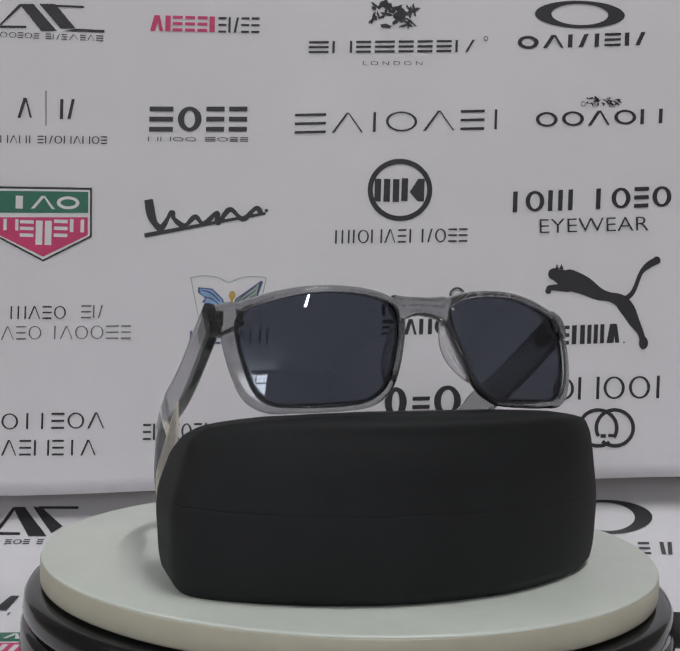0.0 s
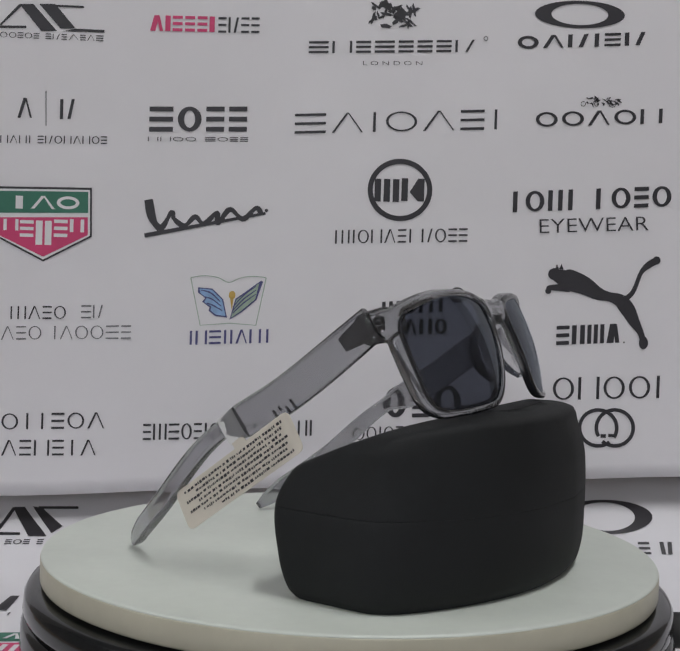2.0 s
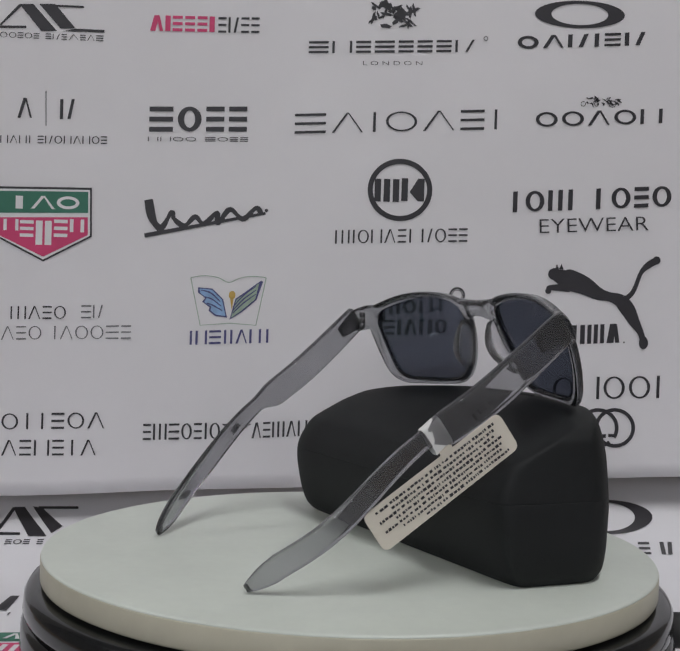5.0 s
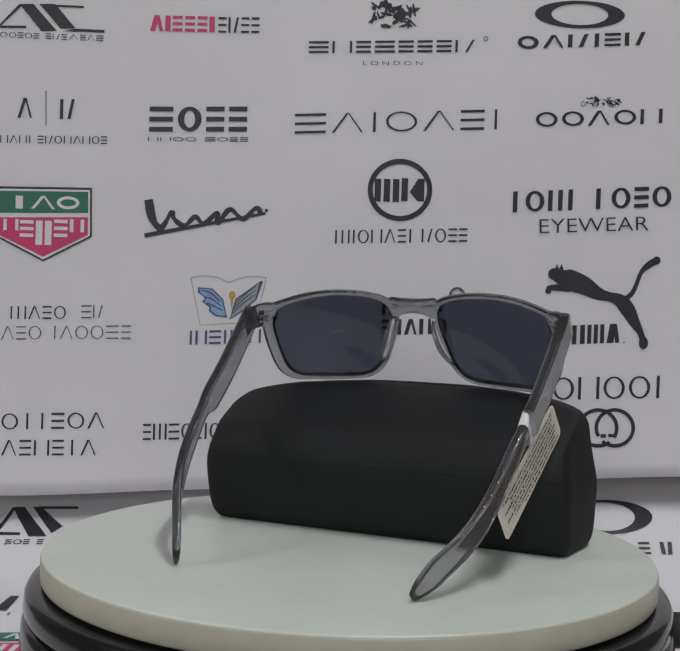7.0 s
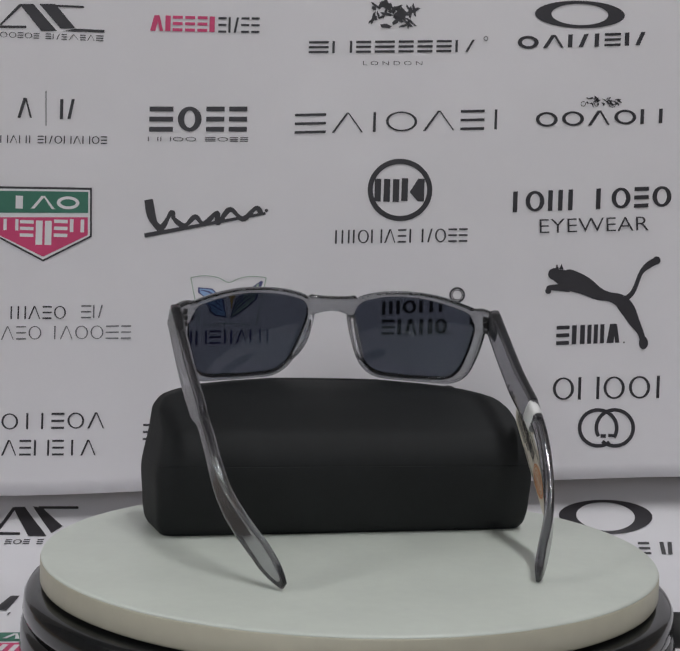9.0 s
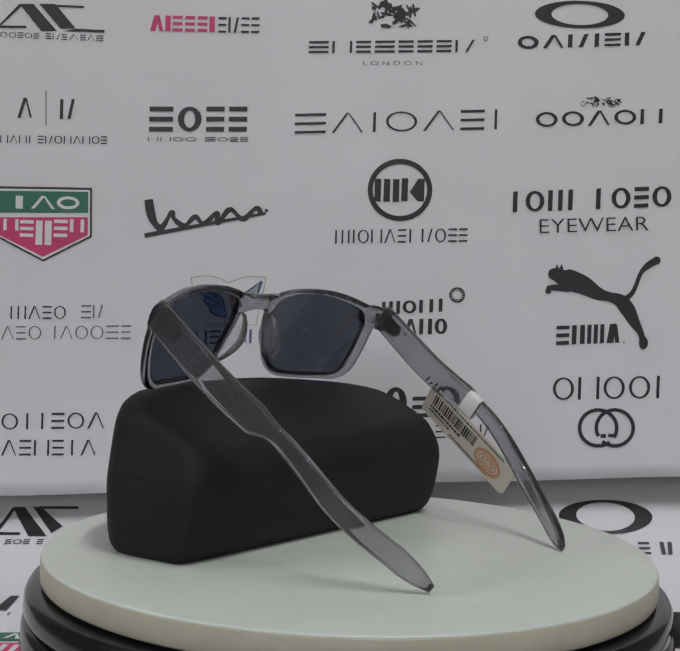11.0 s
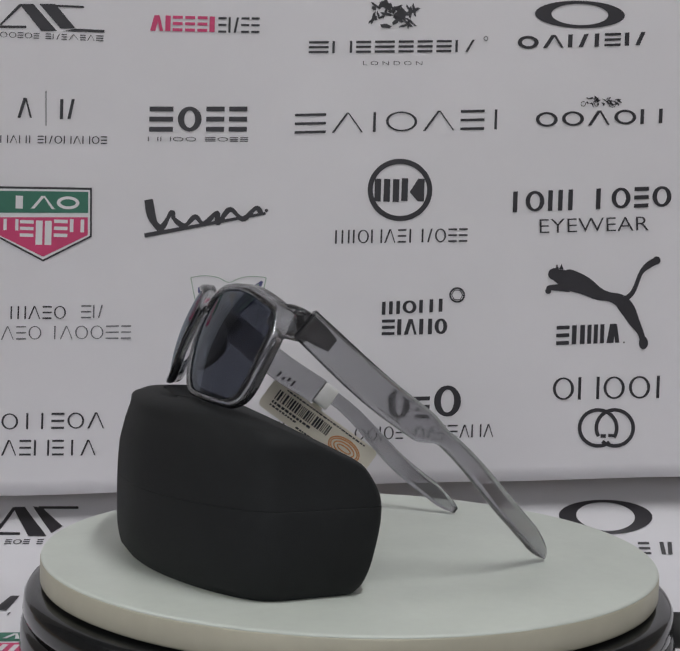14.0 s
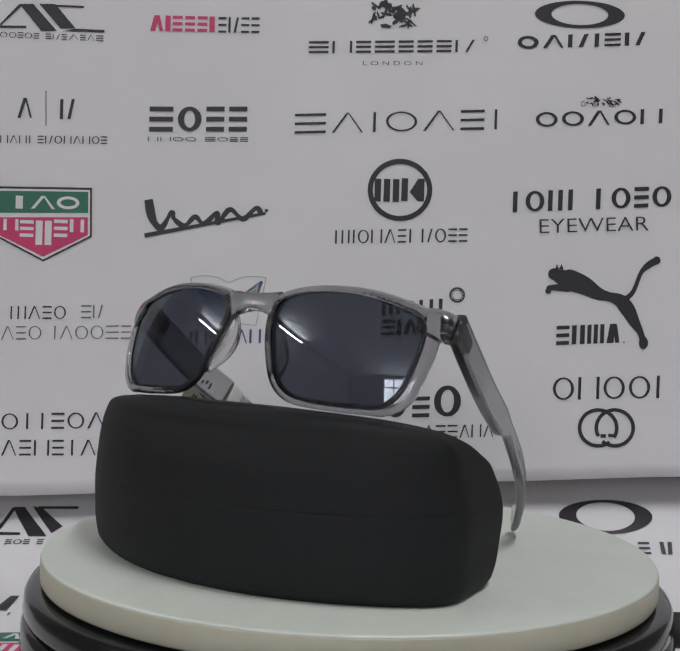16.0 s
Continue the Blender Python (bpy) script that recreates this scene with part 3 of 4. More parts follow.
# ---- turntable ----
def build_turntable():
    base = tagged(new("turntable"), "black round turntable with a thick greenish-white disc", "turntable")
    base.location = (0, 0, TABLE_Z + 0.0006)
    k = -TABLE_Z - 0.0006
    part("housing", lathe([(0.1180, k - 0.0115), (0.1270, k - 0.0120), (0.1296, k - 0.0128), (0.1307, k - 0.0148), (0.1312, k - 0.0200), (0.1306, k - 0.0222)], close_bottom=True), base_black, base)
    part("lower_ring", lathe([(0.1270, k - 0.0224), (0.1288, k - 0.0232), (0.1306, k - 0.0240), (0.1318, k - 0.0262), (0.1322, k - 0.0400), (0.1326, k - 0.0680), (0.1318, 0.002), (0.1300, 0.0)]), base_black, base)
    part("spindle", lathe([(0.020, k - 0.0106), (0.020, k - 0.0116)], 32), steel, base)

    disc = part("disc", lathe([(0.1235, 0.0), (0.1243, -0.0002), (0.1247, -0.0006), (0.1248, -0.0010), (0.1240, -0.0012)], 192), disc_white, base, "greenish-white round disc top")
    # beige side, with its shade painted in
    part("shaded_edge", lathe([(0.1240, -0.0009), (0.1248, -0.0010), (0.1250, -0.0016), (0.1250, -0.0092), (0.1246, -0.0101), (0.1238, -0.0105)], 192), disc_edge_shaded, disc, "beige edge of the disc, shade put into its colour")

    plug = tagged(new("power_plug"), "black power plug and cable in the turntable base", "cable")
    plug.location = (0.1323, 0.012, TABLE_Z + 0.0006)
    bm = bmesh.new()
    for a, b, r in ((0.0, 0.0015, 0.0066), (0.0015, 0.022, 0.0076), (0.022, 0.030, 0.0048)):
        cylinder(bm, (a, 0, 0.0392), (b, 0, 0.0392), r)
    part("connector", bm, rubber, plug)
    bm = bmesh.new()
    path = smooth_path([(0.028, 0, 0.0392), (0.047, 0.004, 0.036), (0.070, 0.012, 0.016), (0.10, 0.01, 0.0035), (0.16, -0.04, 0.0022), (0.24, -0.12, 0.0022)], 40)
    rings = []
    for i, p in enumerate(path):
        d = (path[min(i + 1, 39)] - path[max(i - 1, 0)]).to_track_quat("Z", "Y").to_matrix()
        rings.append([bm.verts.new(p + d @ Vector((0.002 * math.cos(a), 0.002 * math.sin(a), 0))) for a in (2 * math.pi * q / 10 for q in range(10))])
    skin(bm, rings)
    part("cable", bm, rubber, plug)
    return disc


# ---- glasses case ----
CASE_POSE = pose(0.0250, -0.0491, 0.0, rz=26.51)      # length along x, bulging front towards -y
CASE_TOP = 0.0637
# height, half length, back, front inset, corner of the front, corner of the back
CASE_LEVELS = [(0.0000, 0.0785, 0.0211, 0.0081, 0.459, 0.10), (0.0041, 0.0817, 0.0175, 0.0049, 0.440, 0.11), (0.0143, 0.0849, 0.0136, 0.0032, 0.398, 0.13),
               (0.0307, 0.0885, 0.0106, 0.0029, 0.329, 0.18), (0.0430, 0.0882, 0.0161, 0.0034, 0.329, 0.18), (0.0512, 0.0882, 0.0318, 0.0051, 0.329, 0.18),
               (0.0568, 0.0848, 0.0455, 0.0070, 0.329, 0.18), (0.0609, 0.0680, 0.0565, 0.0082, 0.329, 0.18), (CASE_TOP, 0.0289, 0.0704, 0.0159, 0.329, 0.18)]


def case_level(z):
    """The outline's numbers at a height, gliding between the levels with no overshoot."""
    k = max(i for i in range(len(CASE_LEVELS) - 1) if CASE_LEVELS[i][0] <= z + 1e-9)
    h = CASE_LEVELS[k + 1][0] - CASE_LEVELS[k][0]
    t = (z - CASE_LEVELS[k][0]) / h

    def rise(i, j):
        return (CASE_LEVELS[i + 1][j] - CASE_LEVELS[i][j]) / (CASE_LEVELS[i + 1][0] - CASE_LEVELS[i][0])

    def slope(i, j):
        if i == 0 or i == len(CASE_LEVELS) - 1:
            return rise(min(i, len(CASE_LEVELS) - 2), j)
        p, q = rise(i - 1, j), rise(i, j)
        return 0.0 if p * q <= 0 else 2 * p * q / (p + q)
    out = []
    for j in range(1, 6):
        p0, p1, m0, m1 = CASE_LEVELS[k][j], CASE_LEVELS[k + 1][j], slope(k, j) * h, slope(k + 1, j) * h
        out.append((2 * t ** 3 - 3 * t * t + 1) * p0 + (t ** 3 - 2 * t * t + t) * m0 + (3 * t * t - 2 * t ** 3) * p1 + (t ** 3 - t * t) * m1)
    return out


def case_ring(z, shrink=0.0, n=200):
    """A level outline: straight back at y = +, bulging front at y = -, slanted rounded ends."""
    half, back, inset, front_corner, back_corner = case_level(z)
    half, back, inset = half - shrink, back + shrink, inset + shrink
    ring = []
    for i in range(n):
        a = 2 * math.pi * i / n
        c, s = math.cos(a), math.sin(a)
        e = front_corner if s < 0 else back_corner
        u = half * math.copysign(abs(c) ** e, c)
        front = 0.0989 - 0.0291 * (abs(u) / 0.08) ** 2.04 + 0.0053 * u - inset
        mid = (front + back) / 2
        v = mid + (mid - back) * math.copysign(abs(s) ** e, -s)
        end = (u / half) ** 4
        u += end * ((0.1357 * (v - 0.05) - 0.1984 * (z - 0.03)) if u > 0 else (-0.1348 * (v - 0.05) + 0.2109 * (z - 0.03)))
        ring.append(Vector((u - 0.0050, 0.0550 - v, z)))
    return ring


def build_case():
    case = tagged(new("glasses_case"), "closed matt black hard glasses case with rounded ends", "glasses case")
    seam = 0.0309
    lower = [(0.0, 0.005), (0.0, 0.0008), (0.0003, 0.0003)] + [(0.0012 + (seam - 0.0018) * k / 14, 0.0) for k in range(15)] + [(seam - 0.0003, 0.00004), (seam - 0.00005, 0.00008)]
    upper = [(seam + 0.00005, 0.00008), (seam + 0.0003, 0.00004)] + [(seam + 0.0008 + (CASE_TOP - 0.0010 - seam) * (k / 22) ** 0.8, 0.0) for k in range(23)] + [(CASE_TOP, 0.006)]
    for name, rows in (("lower_shell", lower), ("lid", upper)):
        bm = bmesh.new()
        rings = [[bm.verts.new(v) for v in case_ring(*r)] for r in rows]
        skin(bm, rings)
        bm.faces.new(rings[0])
        bm.faces.new(rings[-1])
        part(name, bm, case_black, case)
    return case


# ---- sunglasses ----
GLASSES_POSE = pose(0.0139, -0.0378, 0.0, rz=28.0)
FRONT = pose(0.0001, -0.0275, 0.0860, rz=-0.83) @ pose(0, 0, 0, rx=-18.4)        # the lens plane, leaning back
LENS_X, SLANT, DOME = 0.0383, 0.195, 5.8               # each lens: a dome set at a slant


def bend(x, z, y=0.0):
    """A place on the domed and wrapped front, y behind its front face."""
    a = max(abs(x), 0.0060) - LENS_X
    return FRONT @ Vector((x, SLANT * a + DOME * (a * a + z * z) + 0.0003 + y, z))


def rounded(corners, n_corner=10):
    """A closed outline through corners (x, z, radius)."""
    out = []
    m = len(corners)
    for i, (x, z, r) in enumerate(corners):
        p, a, b = Vector((x, z)), Vector(corners[i - 1][:2]), Vector(corners[(i + 1) % m][:2])
        s, e = p + (a - p).normalized() * min(r, (a - p).length * 0.49), p + (b - p).normalized() * min(r, (b - p).length * 0.49)
        for k in range(n_corner + 1):
            t = k / n_corner
            out.append((1 - t) ** 2 * s + 2 * t * (1 - t) * p + t * t * e)
    return out


def resample(loop, n):
    pts = loop + [loop[0]]
    run = [0.0]
    for a, b in zip(pts, pts[1:]):
        run.append(run[-1] + (b - a).length)
    out, j = [], 0
    for k in range(n):
        s = run[-1] * k / n
        while run[j + 1] < s:
            j += 1
        t = (s - run[j]) / max(1e-9, run[j + 1] - run[j])
        out.append(pts[j].lerp(pts[j + 1], t))
    return out


OPENING = [(0.0106, 0.0165, 0.0062), (0.0240, 0.0204, 0.014), (0.0465, 0.0212, 0.018), (0.0686, 0.0155, 0.0070), (0.0682, -0.0010, 0.012), (0.0630, -0.0182, 0.0085), (0.0400, -0.0203, 0.018),
           (0.0204, -0.0188, 0.0100), (0.0120, 0.0030, 0.014)]


def grown(loop, d):
    n = len(loop)
    out = []
    for i in range(n):
        t = (loop[(i + 1) % n] - loop[i - 1]).normalized()
        out.append(loop[i] + Vector((-t.y, t.x)) * d)
    return out


def build_sunglasses():
    g = tagged(new("sunglasses"), "translucent grey plastic sunglasses with dark grey lenses", "sunglasses")
    N = 120
    loop = resample(rounded(OPENING), N)
    # rims, bridge and end pieces, fused into one piece
    bm = bmesh.new()
    for side in (1, -1):
        sections = []
        for i in range(N):
            p = loop[i]
            t = (loop[(i + 1) % N] - loop[i - 1]).normalized()
            out = Vector((-t.y, t.x))
            up_ness = max(0.0, out.y)
            wide = 0.0028 + 0.0003 * up_ness + 0.0026 * max(0.0, out.x) * (1.0 if p.y < 0.010 else 0.6)
            deep = 0.0042 + 0.0012 * up_ness
            ring = []
            for k in range(10):
                a = 2 * math.pi * k / 10
                c, s = math.copysign(abs(math.cos(a)) ** 0.6, math.cos(a)), math.copysign(abs(math.sin(a)) ** 0.6, math.sin(a))
                q = p + out * (wide * (0.5 + 0.5 * c) - 0.0003)
                back = deep * (0.5 + 0.5 * s) - 0.0008
                q -= out * (0.0009 * max(0.0, s) * (0.5 - 0.5 * c))
                ring.append(bm.verts.new(bend(side * q.x, q.y + 0.45 * max(0.0, back - 0.0008), back)))
            sections.append(ring)
        skin(bm, sections + [sections[0]])
        # end piece out to the hinge
        pts = [(0.0660, 0.0150, 0.0050), (0.0700, 0.0148, 0.0066), (0.0735, 0.0142, 0.0068), (0.0758, 0.0138, 0.0060)]
        rows = []
        for j, (x, z, h) in enumerate(pts):
            ring = []
            for k in range(12):
                a = 2 * math.pi * k / 12
                c, s = math.copysign(abs(math.cos(a)) ** 0.6, math.cos(a)), math.copysign(abs(math.sin(a)) ** 0.6, math.sin(a))
                ring.append(bm.verts.new(bend(side * x, z + h * c * 0.9, (0.0032 + 0.0006 * j) * (1 + s) - 0.0008)))
            rows.append(ring)
        skin(bm, rows)
        bm.faces.new(rows[0])
        bm.faces.new(rows[-1])
    rows = []
    for k in range(17):
        x = -0.0112 + 0.0224 * k / 16
        top, bottom = 0.0202 + 0.0006 * (x / 0.0112) ** 2, 0.0126 - 0.0042 * (x / 0.0112) ** 2
        ring = []
        for q in range(12):
            a = 2 * math.pi * q / 12
            c, s = math.copysign(abs(math.cos(a)) ** 0.6, math.cos(a)), math.copysign(abs(math.sin(a)) ** 0.6, math.sin(a))
            ring.append(bm.verts.new(bend(x, (top + bottom) / 2 + (top - bottom) / 2 * c, 0.0027 * (1 + s) - 0.0010)))
        rows.append(ring)
    skin(bm, rows)
    bm.faces.new(rows[0])
    bm.faces.new(rows[-1])
    front = part("frame_front", bm, plastic, g, "translucent grey plastic frame front")
    rm = front.modifiers.new("fuse", "REMESH")
    rm.mode, rm.voxel_size, rm.use_smooth_shade = "VOXEL", 0.00055, True
    sm = front.modifiers.new("soften", "SMOOTH")
    sm.factor, sm.iterations = 0.6, 6

    for side in (1, -1):
        edge = grown(loop, 0.0004)
        bm = bmesh.new()
        mid = Vector((0.0395, 0.0010))
        for y, flip in ((0.0006, 1), (0.0024, -1)):
            centre = bm.verts.new(bend(side * mid.x, mid.y, y))
            rings = [[bm.verts.new(bend(side * q.x, q.y, y)) for q in (mid.lerp(p, f) for p in edge)] for f in [0.05 * k for k in range(1, 21)]]
            skin(bm, rings)
            for i in range(N):
                bm.faces.new((centre, rings[0][i], rings[0][(i + 1) % N]))
            if flip == 1:
                first = rings[-1]
            else:
                skin(bm, [first, rings[-1]])
        pane = part("lens", bm, lens_tint, g, "dark grey tinted lens")
        pane.data.materials.append(lens_back)
        for f in pane.data.polygons[len(pane.data.polygons) // 2:]:
            f.material_index = 1
        # added thin ring: paints the lens edge dark where light is lost in it
        bm = bmesh.new()
        fit = grown(loop, 0.0005)
        skin(bm, [[bm.verts.new(bend(side * q.x, q.y, y)) for q in ring + ring[:1]] for ring, y in ((edge, 0.0008), (fit, 0.0008), (fit, 0.0022), (edge, 0.0022), (edge, 0.0008))], closed=False)
        part("lens_edge_dimmed", bm, lens_rim_dimmed, pane, "dark ring for the light lost in the lens edge")

        # nose pad: a clear fin behind the inner rim
        bm = bmesh.new()
        rows = []
        for k in range(9):
            f = k / 8
            z = 0.0110 - 0.0230 * f
            x = 0.0072 + 0.0075 * f ** 1.3
            d = 0.0100 * math.sin(math.pi * (0.12 + 0.80 * f)) + 0.002
            rows.append([bm.verts.new(bend(side * xx, z, yy)) for xx, yy in ((x + 0.0018, 0.001), (x + 0.0006, 0.001), (x + 0.0010, d * 0.6), (x + 0.0026, d + 0.001), (x + 0.0038, d), (x + 0.0028, d * 0.5))])
        skin(bm, rows)
        bm.faces.new(rows[0])
        bm.faces.new(rows[-1])
        part("nose_pad", bm, plastic_pad, g, "clear moulded nose pad")

        # temple arm from the hinge down to its tip on the disc
        path = smooth_path([(0.0762, -0.0033, 0.0934), (0.0732, 0.0258, 0.0697), (0.0694, 0.0568, 0.0479), (0.0639, 0.0814, 0.0247), (0.0482, 0.1085, 0.0019)] if side > 0 else
                           [(-0.0742, -0.0030, 0.0945), (-0.0722, 0.0289, 0.0696), (-0.0698, 0.0614, 0.0486), (-0.0619, 0.0883, 0.0213), (-0.0463, 0.1125, 0.0016)], 60)
        bm = bmesh.new()
        rings = []
        for i, p in enumerate(path):
            f = i / 59
            d = (path[min(i + 1, 59)] - path[max(i - 1, 0)]).normalized()
            lat = Vector((0, 0, 1)).cross(d).normalized()
            nrm = d.cross(lat)
            wide = (0.0119 if side > 0 else 0.0124) + 0.0011 * math.sin(math.pi * min(1.0, f / 0.46))
            slim = 0.0066 + 0.0022 * math.sin(math.pi / 2 * min(1.0, max(0.0, (f - 0.46) / 0.38)))
            step = min(1.0, max(0.0, (f - 0.39) / 0.07))
            h = wide + (slim - wide) * step * step * (3 - 2 * step)
            if f > 0.90:
                h *= 1 - 0.66 * ((f - 0.90) / 0.10) ** 2
            w = 0.0046 - 0.0012 * f
            if f > 0.96:
                w *= 1 - 0.6 * ((f - 0.96) / 0.04) ** 2
            drop = 0.22 * (0.0130 - h) if f < 0.9 else 0.22 * 0.0034 * (1 - f) / 0.10
            ring = []
            r = 0.3 * w
            for sn, sl in ((1, 1), (-1, 1), (-1, -1), (1, -1)):
                turns = [(0.0, -0.5), (0.0, 0.0), (0.35, 0.0), (0.65, 0.0), (1.0, 0.0), (1.0, 0.5)]
                for q, extra in turns if sn * sl < 0 else turns[::-1]:
                    c, e = math.cos(q * math.pi / 2), math.sin(q * math.pi / 2)
                    u = sn * (h / 2 - r + r * e - (r * 0.5 if extra < 0 else 0.0))
                    v = sl * (w / 2 - r + r * c - (r * 0.5 if extra > 0 else 0.0))
                    ring.append(bm.verts.new(p + nrm * (u + drop) + lat * v))
            rings.append(ring)
        skin(bm, rings)
        bm.faces.new(rings[0])
        bm.faces.new(rings[-1])
        arm = part("temple", bm, plastic_arm, g, "translucent grey plastic temple arm")
        # narrow faces painted darker, as light fades through the plastic edge-on
        arm.data.materials.append(plastic_edge_dimmed)
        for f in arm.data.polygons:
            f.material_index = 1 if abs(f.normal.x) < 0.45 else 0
        # metal hinge inside the corner
        bm = bmesh.new()
        h0 = Vector((side * 0.0715, -0.0040, 0.0925))
        for k in (-1, 0, 1):
            cylinder(bm, h0 + Vector((0, 0, 0.0027 * k - 0.0012)), h0 + Vector((0, 0, 0.0027 * k + 0.0012)), 0.0014, n=12)
        part("hinge", bm, steel, arm, "dark metal hinge")
        # added plate for the hinge core and the dark reflections beside it
        bm = bmesh.new()
        plate = []
        for k in range(6):
            c0 = path[k] + Vector((-side * 0.0012, 0, 0))
            dk = (path[k + 1] - path[k]).normalized()
            nk = dk.cross(Vector((0, 0, 1)).cross(dk).normalized())
            plate.append([bm.verts.new(c0 + nk * (h * (0.0044 - 0.0018 * (k / 5) ** 2) + 0.0010 * k / 5) + Vector((x, 0, 0))) for h, x in ((1, 0), (1, 0.0007), (-1, 0.0007), (-1, 0))])
        skin(bm, plate)
        bm.faces.new(plate[0])
        bm.faces.new(plate[-1])
        part("hinge_core_reflection", bm, smoky_core_reflection, arm, "dark hinge core with dark reflections put into its colour")
        if side < 0:
            bm = bmesh.new()
            for k, (h0_, h1_) in enumerate(((-0.0015, 0.0015), (-0.0015, 0.0002), (-0.0004, 0.0016), (-0.0015, 0.0015))):
                i0 = 15 + k
                dk = (path[i0 + 1] - path[i0]).normalized()
                lk = Vector((0, 0, 1)).cross(dk).normalized()
                nk = dk.cross(lk)
                c0 = path[i0] + Vector((0.0026, 0, 0)) - nk * 0.0036
                bm.faces.new([bm.verts.new(c0 + dk * a0 + nk * b0) for a0, b0 in ((0, h0_), (0.0011, h0_), (0.0016, h1_), (0.0005, h1_))])
            part("printed_mark", bm, ink_black, arm, "small dark printed mark", smooth=False)
    return g


# ---- price tag ----
C1, C4, C2 = Vector((-0.0657, -0.0484, 0.0635)), Vector((-0.0819, 0.0007, 0.0278)), Vector((-0.0638, -0.0567, 0.0513))
TAG_L = 0.0628


def build_tag():
    along = (C4 - C1).normalized()
    across = (C2 - C1) - along * (C2 - C1).dot(along)
    across.normalize()
    face = along.cross(across)
    if face.dot(Vector((-0.908, -0.418, 0))) < 0:
        face = -face
    width = 0.0155
    tag = tagged(new("price_tag"), "cream paper price tag looped round a temple arm", "price tag")
    centre = C1 + along * TAG_L / 2 + across * width / 2
    m = Matrix.Identity(4)
    for i, v in enumerate((along, across, face)):
        for r in range(3):
            m[r][i] = v[r]
    m.translation = centre
    # card with clipped corners
    bm = bmesh.new()
    a, b, c = TAG_L / 2, width / 2, 0.003
    outline = rounded([(-a, -b, c), (a, -b, c), (a, b, c), (-a, b, c)], 5)
    faces = []
    for z in (0.0002, -0.0002):
        faces.append([bm.verts.new(m @ Vector((p.x, p.y, z))) for p in outline])
    skin(bm, faces)
    bm.faces.new(faces[0])
    bm.faces.new(faces[1])
    part("card", bm, tag_paper, tag, "cream printed card", smooth=False)

    def strip(name, boxes, z, material, label=""):
        bm = bmesh.new()
        for x0, x1, y0, y1 in boxes:
            bm.faces.new([bm.verts.new(m @ Vector((x, y, z))) for x, y in ((x0, y0), (x1, y0), (x1, y1), (x0, y1))])
        part(name, bm, material, tag, label, smooth=False)
    rnd = random.Random(7)
    for k in range(7):
        y = -0.0060 + 0.0019 * k
        x, boxes = -a + 0.004 + 0.0012 * (k % 3), []
        end = a - 0.004 - (0.016 if k == 6 else 0.006 * (k % 2))
        while x < end:
            w = rnd.uniform(0.0004, 0.0016)
            boxes.append((x, min(x + w, end), y + rnd.uniform(-0.0001, 0.0002), y + rnd.uniform(0.0008, 0.0011)))
            x += w + rnd.choice((0.0004, 0.0004, 0.0010))
        strip("text_line", boxes, 0.0004, ink_black)
    # reverse: bar code, price line and stamp
    x, boxes = -a + 0.005, []
    while x < a - 0.026:
        w = rnd.choice((0.0004, 0.0007, 0.0011))
        boxes.append((x, x + w, -0.0045, 0.0008))
        x += w + rnd.choice((0.0004, 0.0006, 0.0009))
    strip("bar_code", boxes, -0.0004, ink_black, "printed black bar code")
    for y, x0, x1, h in ((0.0017, -a + 0.005, -a + 0.026, 0.0012), (0.0037, -a + 0.005, -a + 0.021, 0.0009), (0.0056, -a + 0.022, a - 0.012, 0.0009), (-0.0066, -a + 0.008, a - 0.008, 0.0008)):
        x, boxes = x0, []
        while x < x1:
            w = rnd.uniform(0.0008, 0.0022)
            boxes.append((x, x + w, y, y + h))
            x += w + 0.0005
        strip("text_line", boxes, -0.0004, ink_black)
    bm = bmesh.new()
    for rx, rz in ((0.0090, 0.0052), (0.0080, 0.0043), (0.0062, 0.0030), (0.0042, 0.0016)):
        for poly in hoop(a - 0.0150, 0.0010, rx, rz, 0.0007, n=36):
            bm.faces.new([bm.verts.new(m @ Vector((x, y, -0.00045))) for x, y in poly])
    part("stamp", bm, stamp_orange, tag, "orange oval stamp", smooth=False)
    # plastic band round the temple, with its stem
    g = GLASSES_POSE
    p, d = g @ Vector((-0.0706, 0.0520, 0.0553)), (g.to_3x3() @ Vector((0.001, 0.030, -0.0225))).normalized()
    lat = Vector((0, 0, 1)).cross(d).normalized()
    nrm = d.cross(lat)
    bm = bmesh.new()
    rings = []
    for s in (-0.0040, -0.0037, 0.0037, 0.0040):
        grow = 0.0 if abs(s) < 0.0039 else -0.0003
        rings.append([bm.verts.new(p + d * s + nrm * ((0.0058 + grow) * math.copysign(abs(math.cos(q)) ** 0.5, math.cos(q))) + lat * ((0.0023 + grow) * math.copysign(abs(math.sin(q)) ** 0.6, math.sin(q)))) for q in (2 * math.pi * k / 20 for k in range(20))])
    skin(bm, rings)
    part("band", bm, tag_band, tag, "white plastic loop")
    bm = bmesh.new()
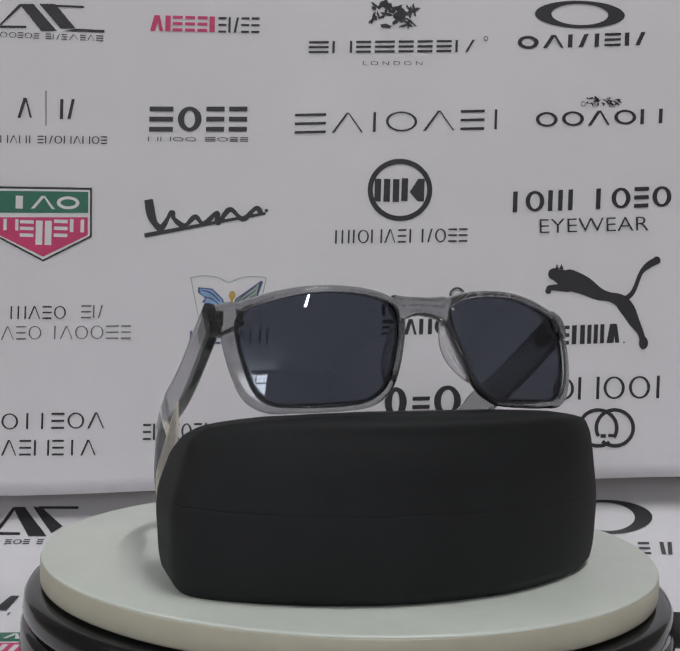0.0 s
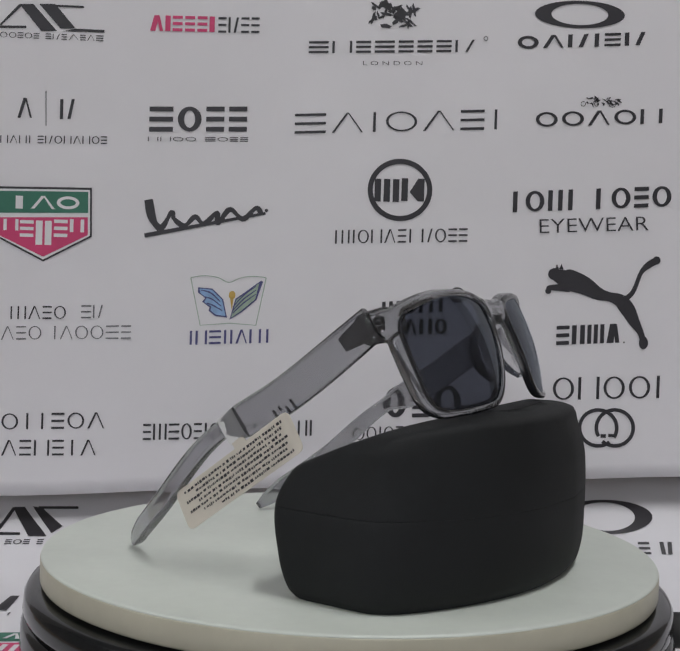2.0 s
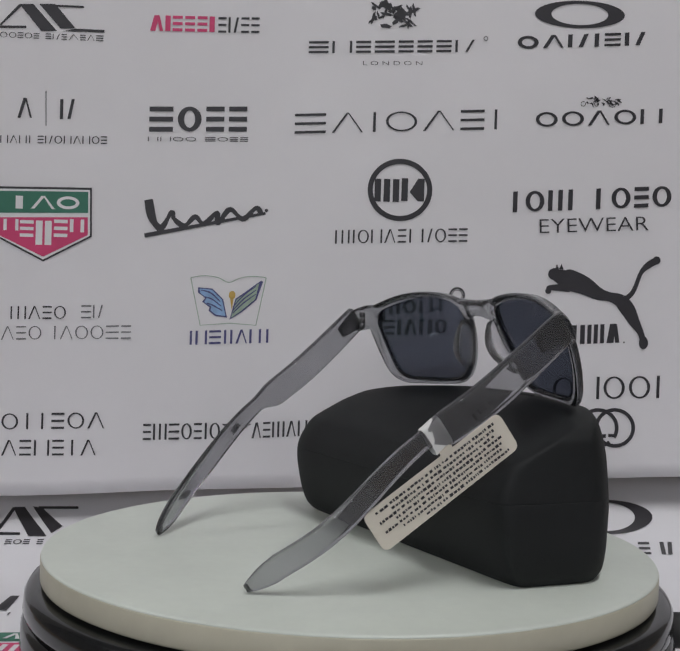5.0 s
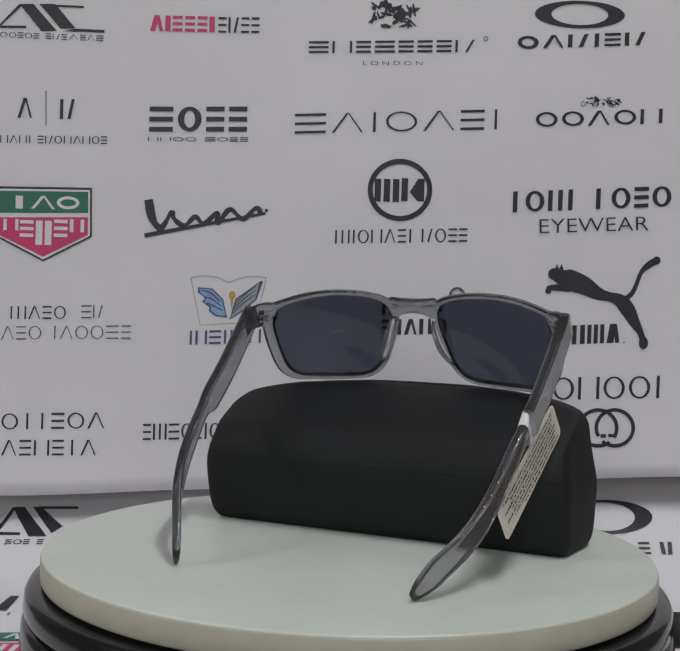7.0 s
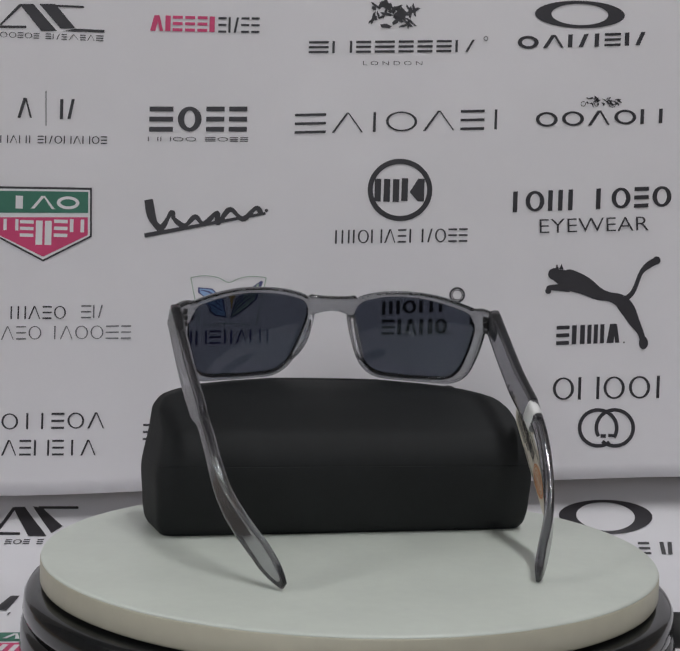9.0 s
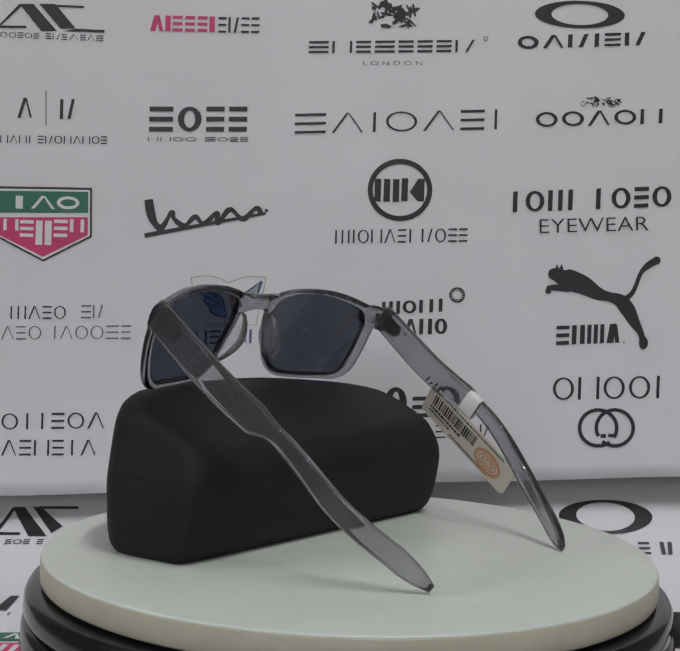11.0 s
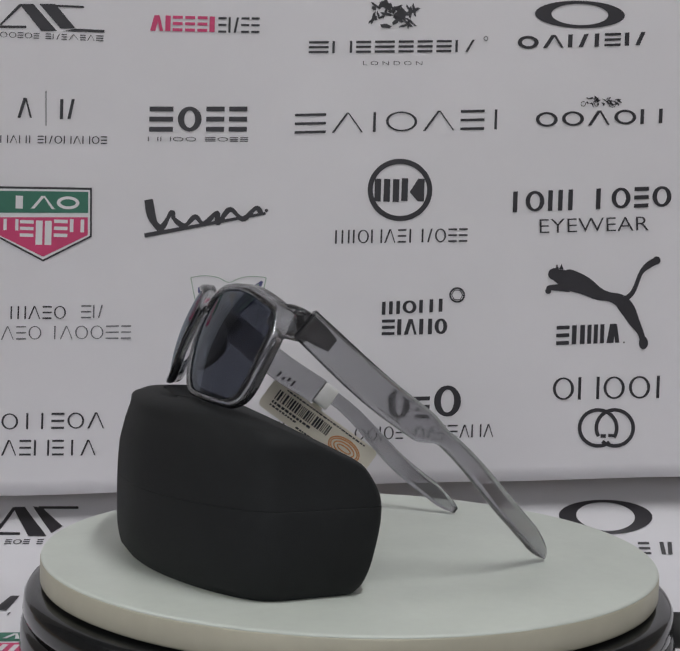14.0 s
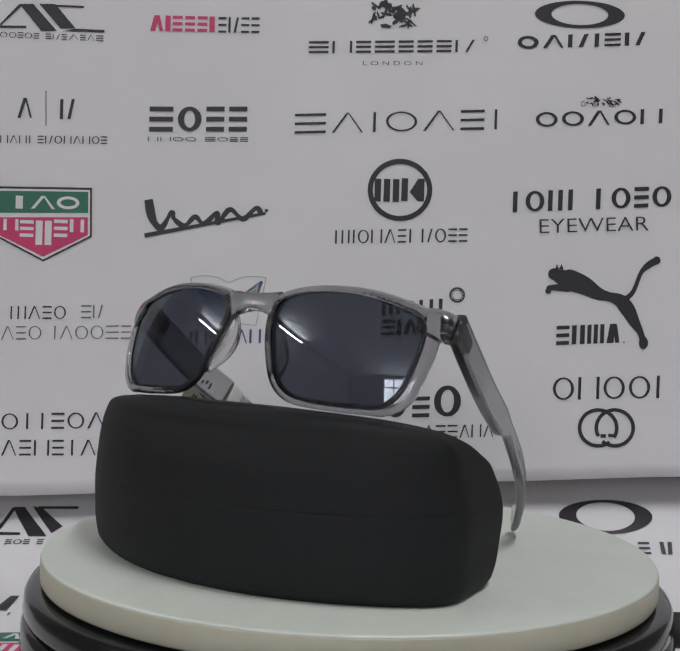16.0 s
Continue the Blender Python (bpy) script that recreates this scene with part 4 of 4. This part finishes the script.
    s0, s1 = p - nrm * 0.005, centre - across * (width / 2 - 0.002) + along * ((p - centre).dot(along))
    s0 += lat * 0.002 * (1 if lat.dot(s1 - p) > 0 else -1)
    side = d * 0.0028
    bm.faces.new([bm.verts.new(v) for v in (s0 + side, s0 - side, s1 - side, s1 + side)])
    stem = part("stem", bm, tag_paper, tag, "", smooth=False)
    so = stem.modifiers.new("thickness", "SOLIDIFY")
    so.thickness, so.offset = 0.0004, 0
    return tag


# ---- tube lamps ----
def build_tubes():
    # one under the ceiling, one high on the west wall, both along y
    for name, label, where, turn, watts in (
            ("ceiling_light", "white fluorescent tube fitting under the ceiling", (0.45, -0.65, ROOM[5]), pose(0, 0, 0, 0, 0, 90), 16.8),
            ("wall_light", "white fluorescent tube fitting high on the wall", (ROOM[0], -0.68, 1.78), pose(0, 0, 0, 0, -90, 0) @ pose(0, 0, 0, 0, 0, 90), 16.9)):
        lamp = tagged(new(name), label, "tube light")
        lamp.matrix_world = Matrix.Translation(where) @ turn
        part("fitting", box(bmesh.new(), -0.64, 0.64, -0.035, 0.035, -0.035, 0.0, 0.006), fixture_white, lamp)
        for x in (-0.62, 0.62):
            part("socket", box(bmesh.new(), x - 0.012, x + 0.012, -0.02, 0.02, -0.060, -0.035, 0.003), fixture_white, lamp)
        ob = area(name + "_tube", (0, 0, 0), (0, 0, -1), 1.2, 0.03, watts, (0.972, 0.972, 0.988))
        ob.matrix_world = Matrix.Translation(where) @ turn @ pose(0, 0, -0.052)


build_room()
build_table()
hung, laid = build_sheets()
disc = build_turntable()
case = build_case()
sunglasses = build_sunglasses()
tag = build_tag()
build_tubes()
print_marks()


def motions():
    turn = lambda t: pose(0, 0, 0, rz=RATE * t)
    walk(disc, [(t, pose(0, 0, -TABLE_Z - 0.0006) @ turn(t)) for t in SPIN])
    walk(case, [(t, turn(t) @ CASE_POSE) for t in SPIN])
    walk(sunglasses, [(t, turn(t) @ GLASSES_POSE) for t in SPIN])
    walk(tag, [(t, turn(t)) for t in SPIN])


motions()
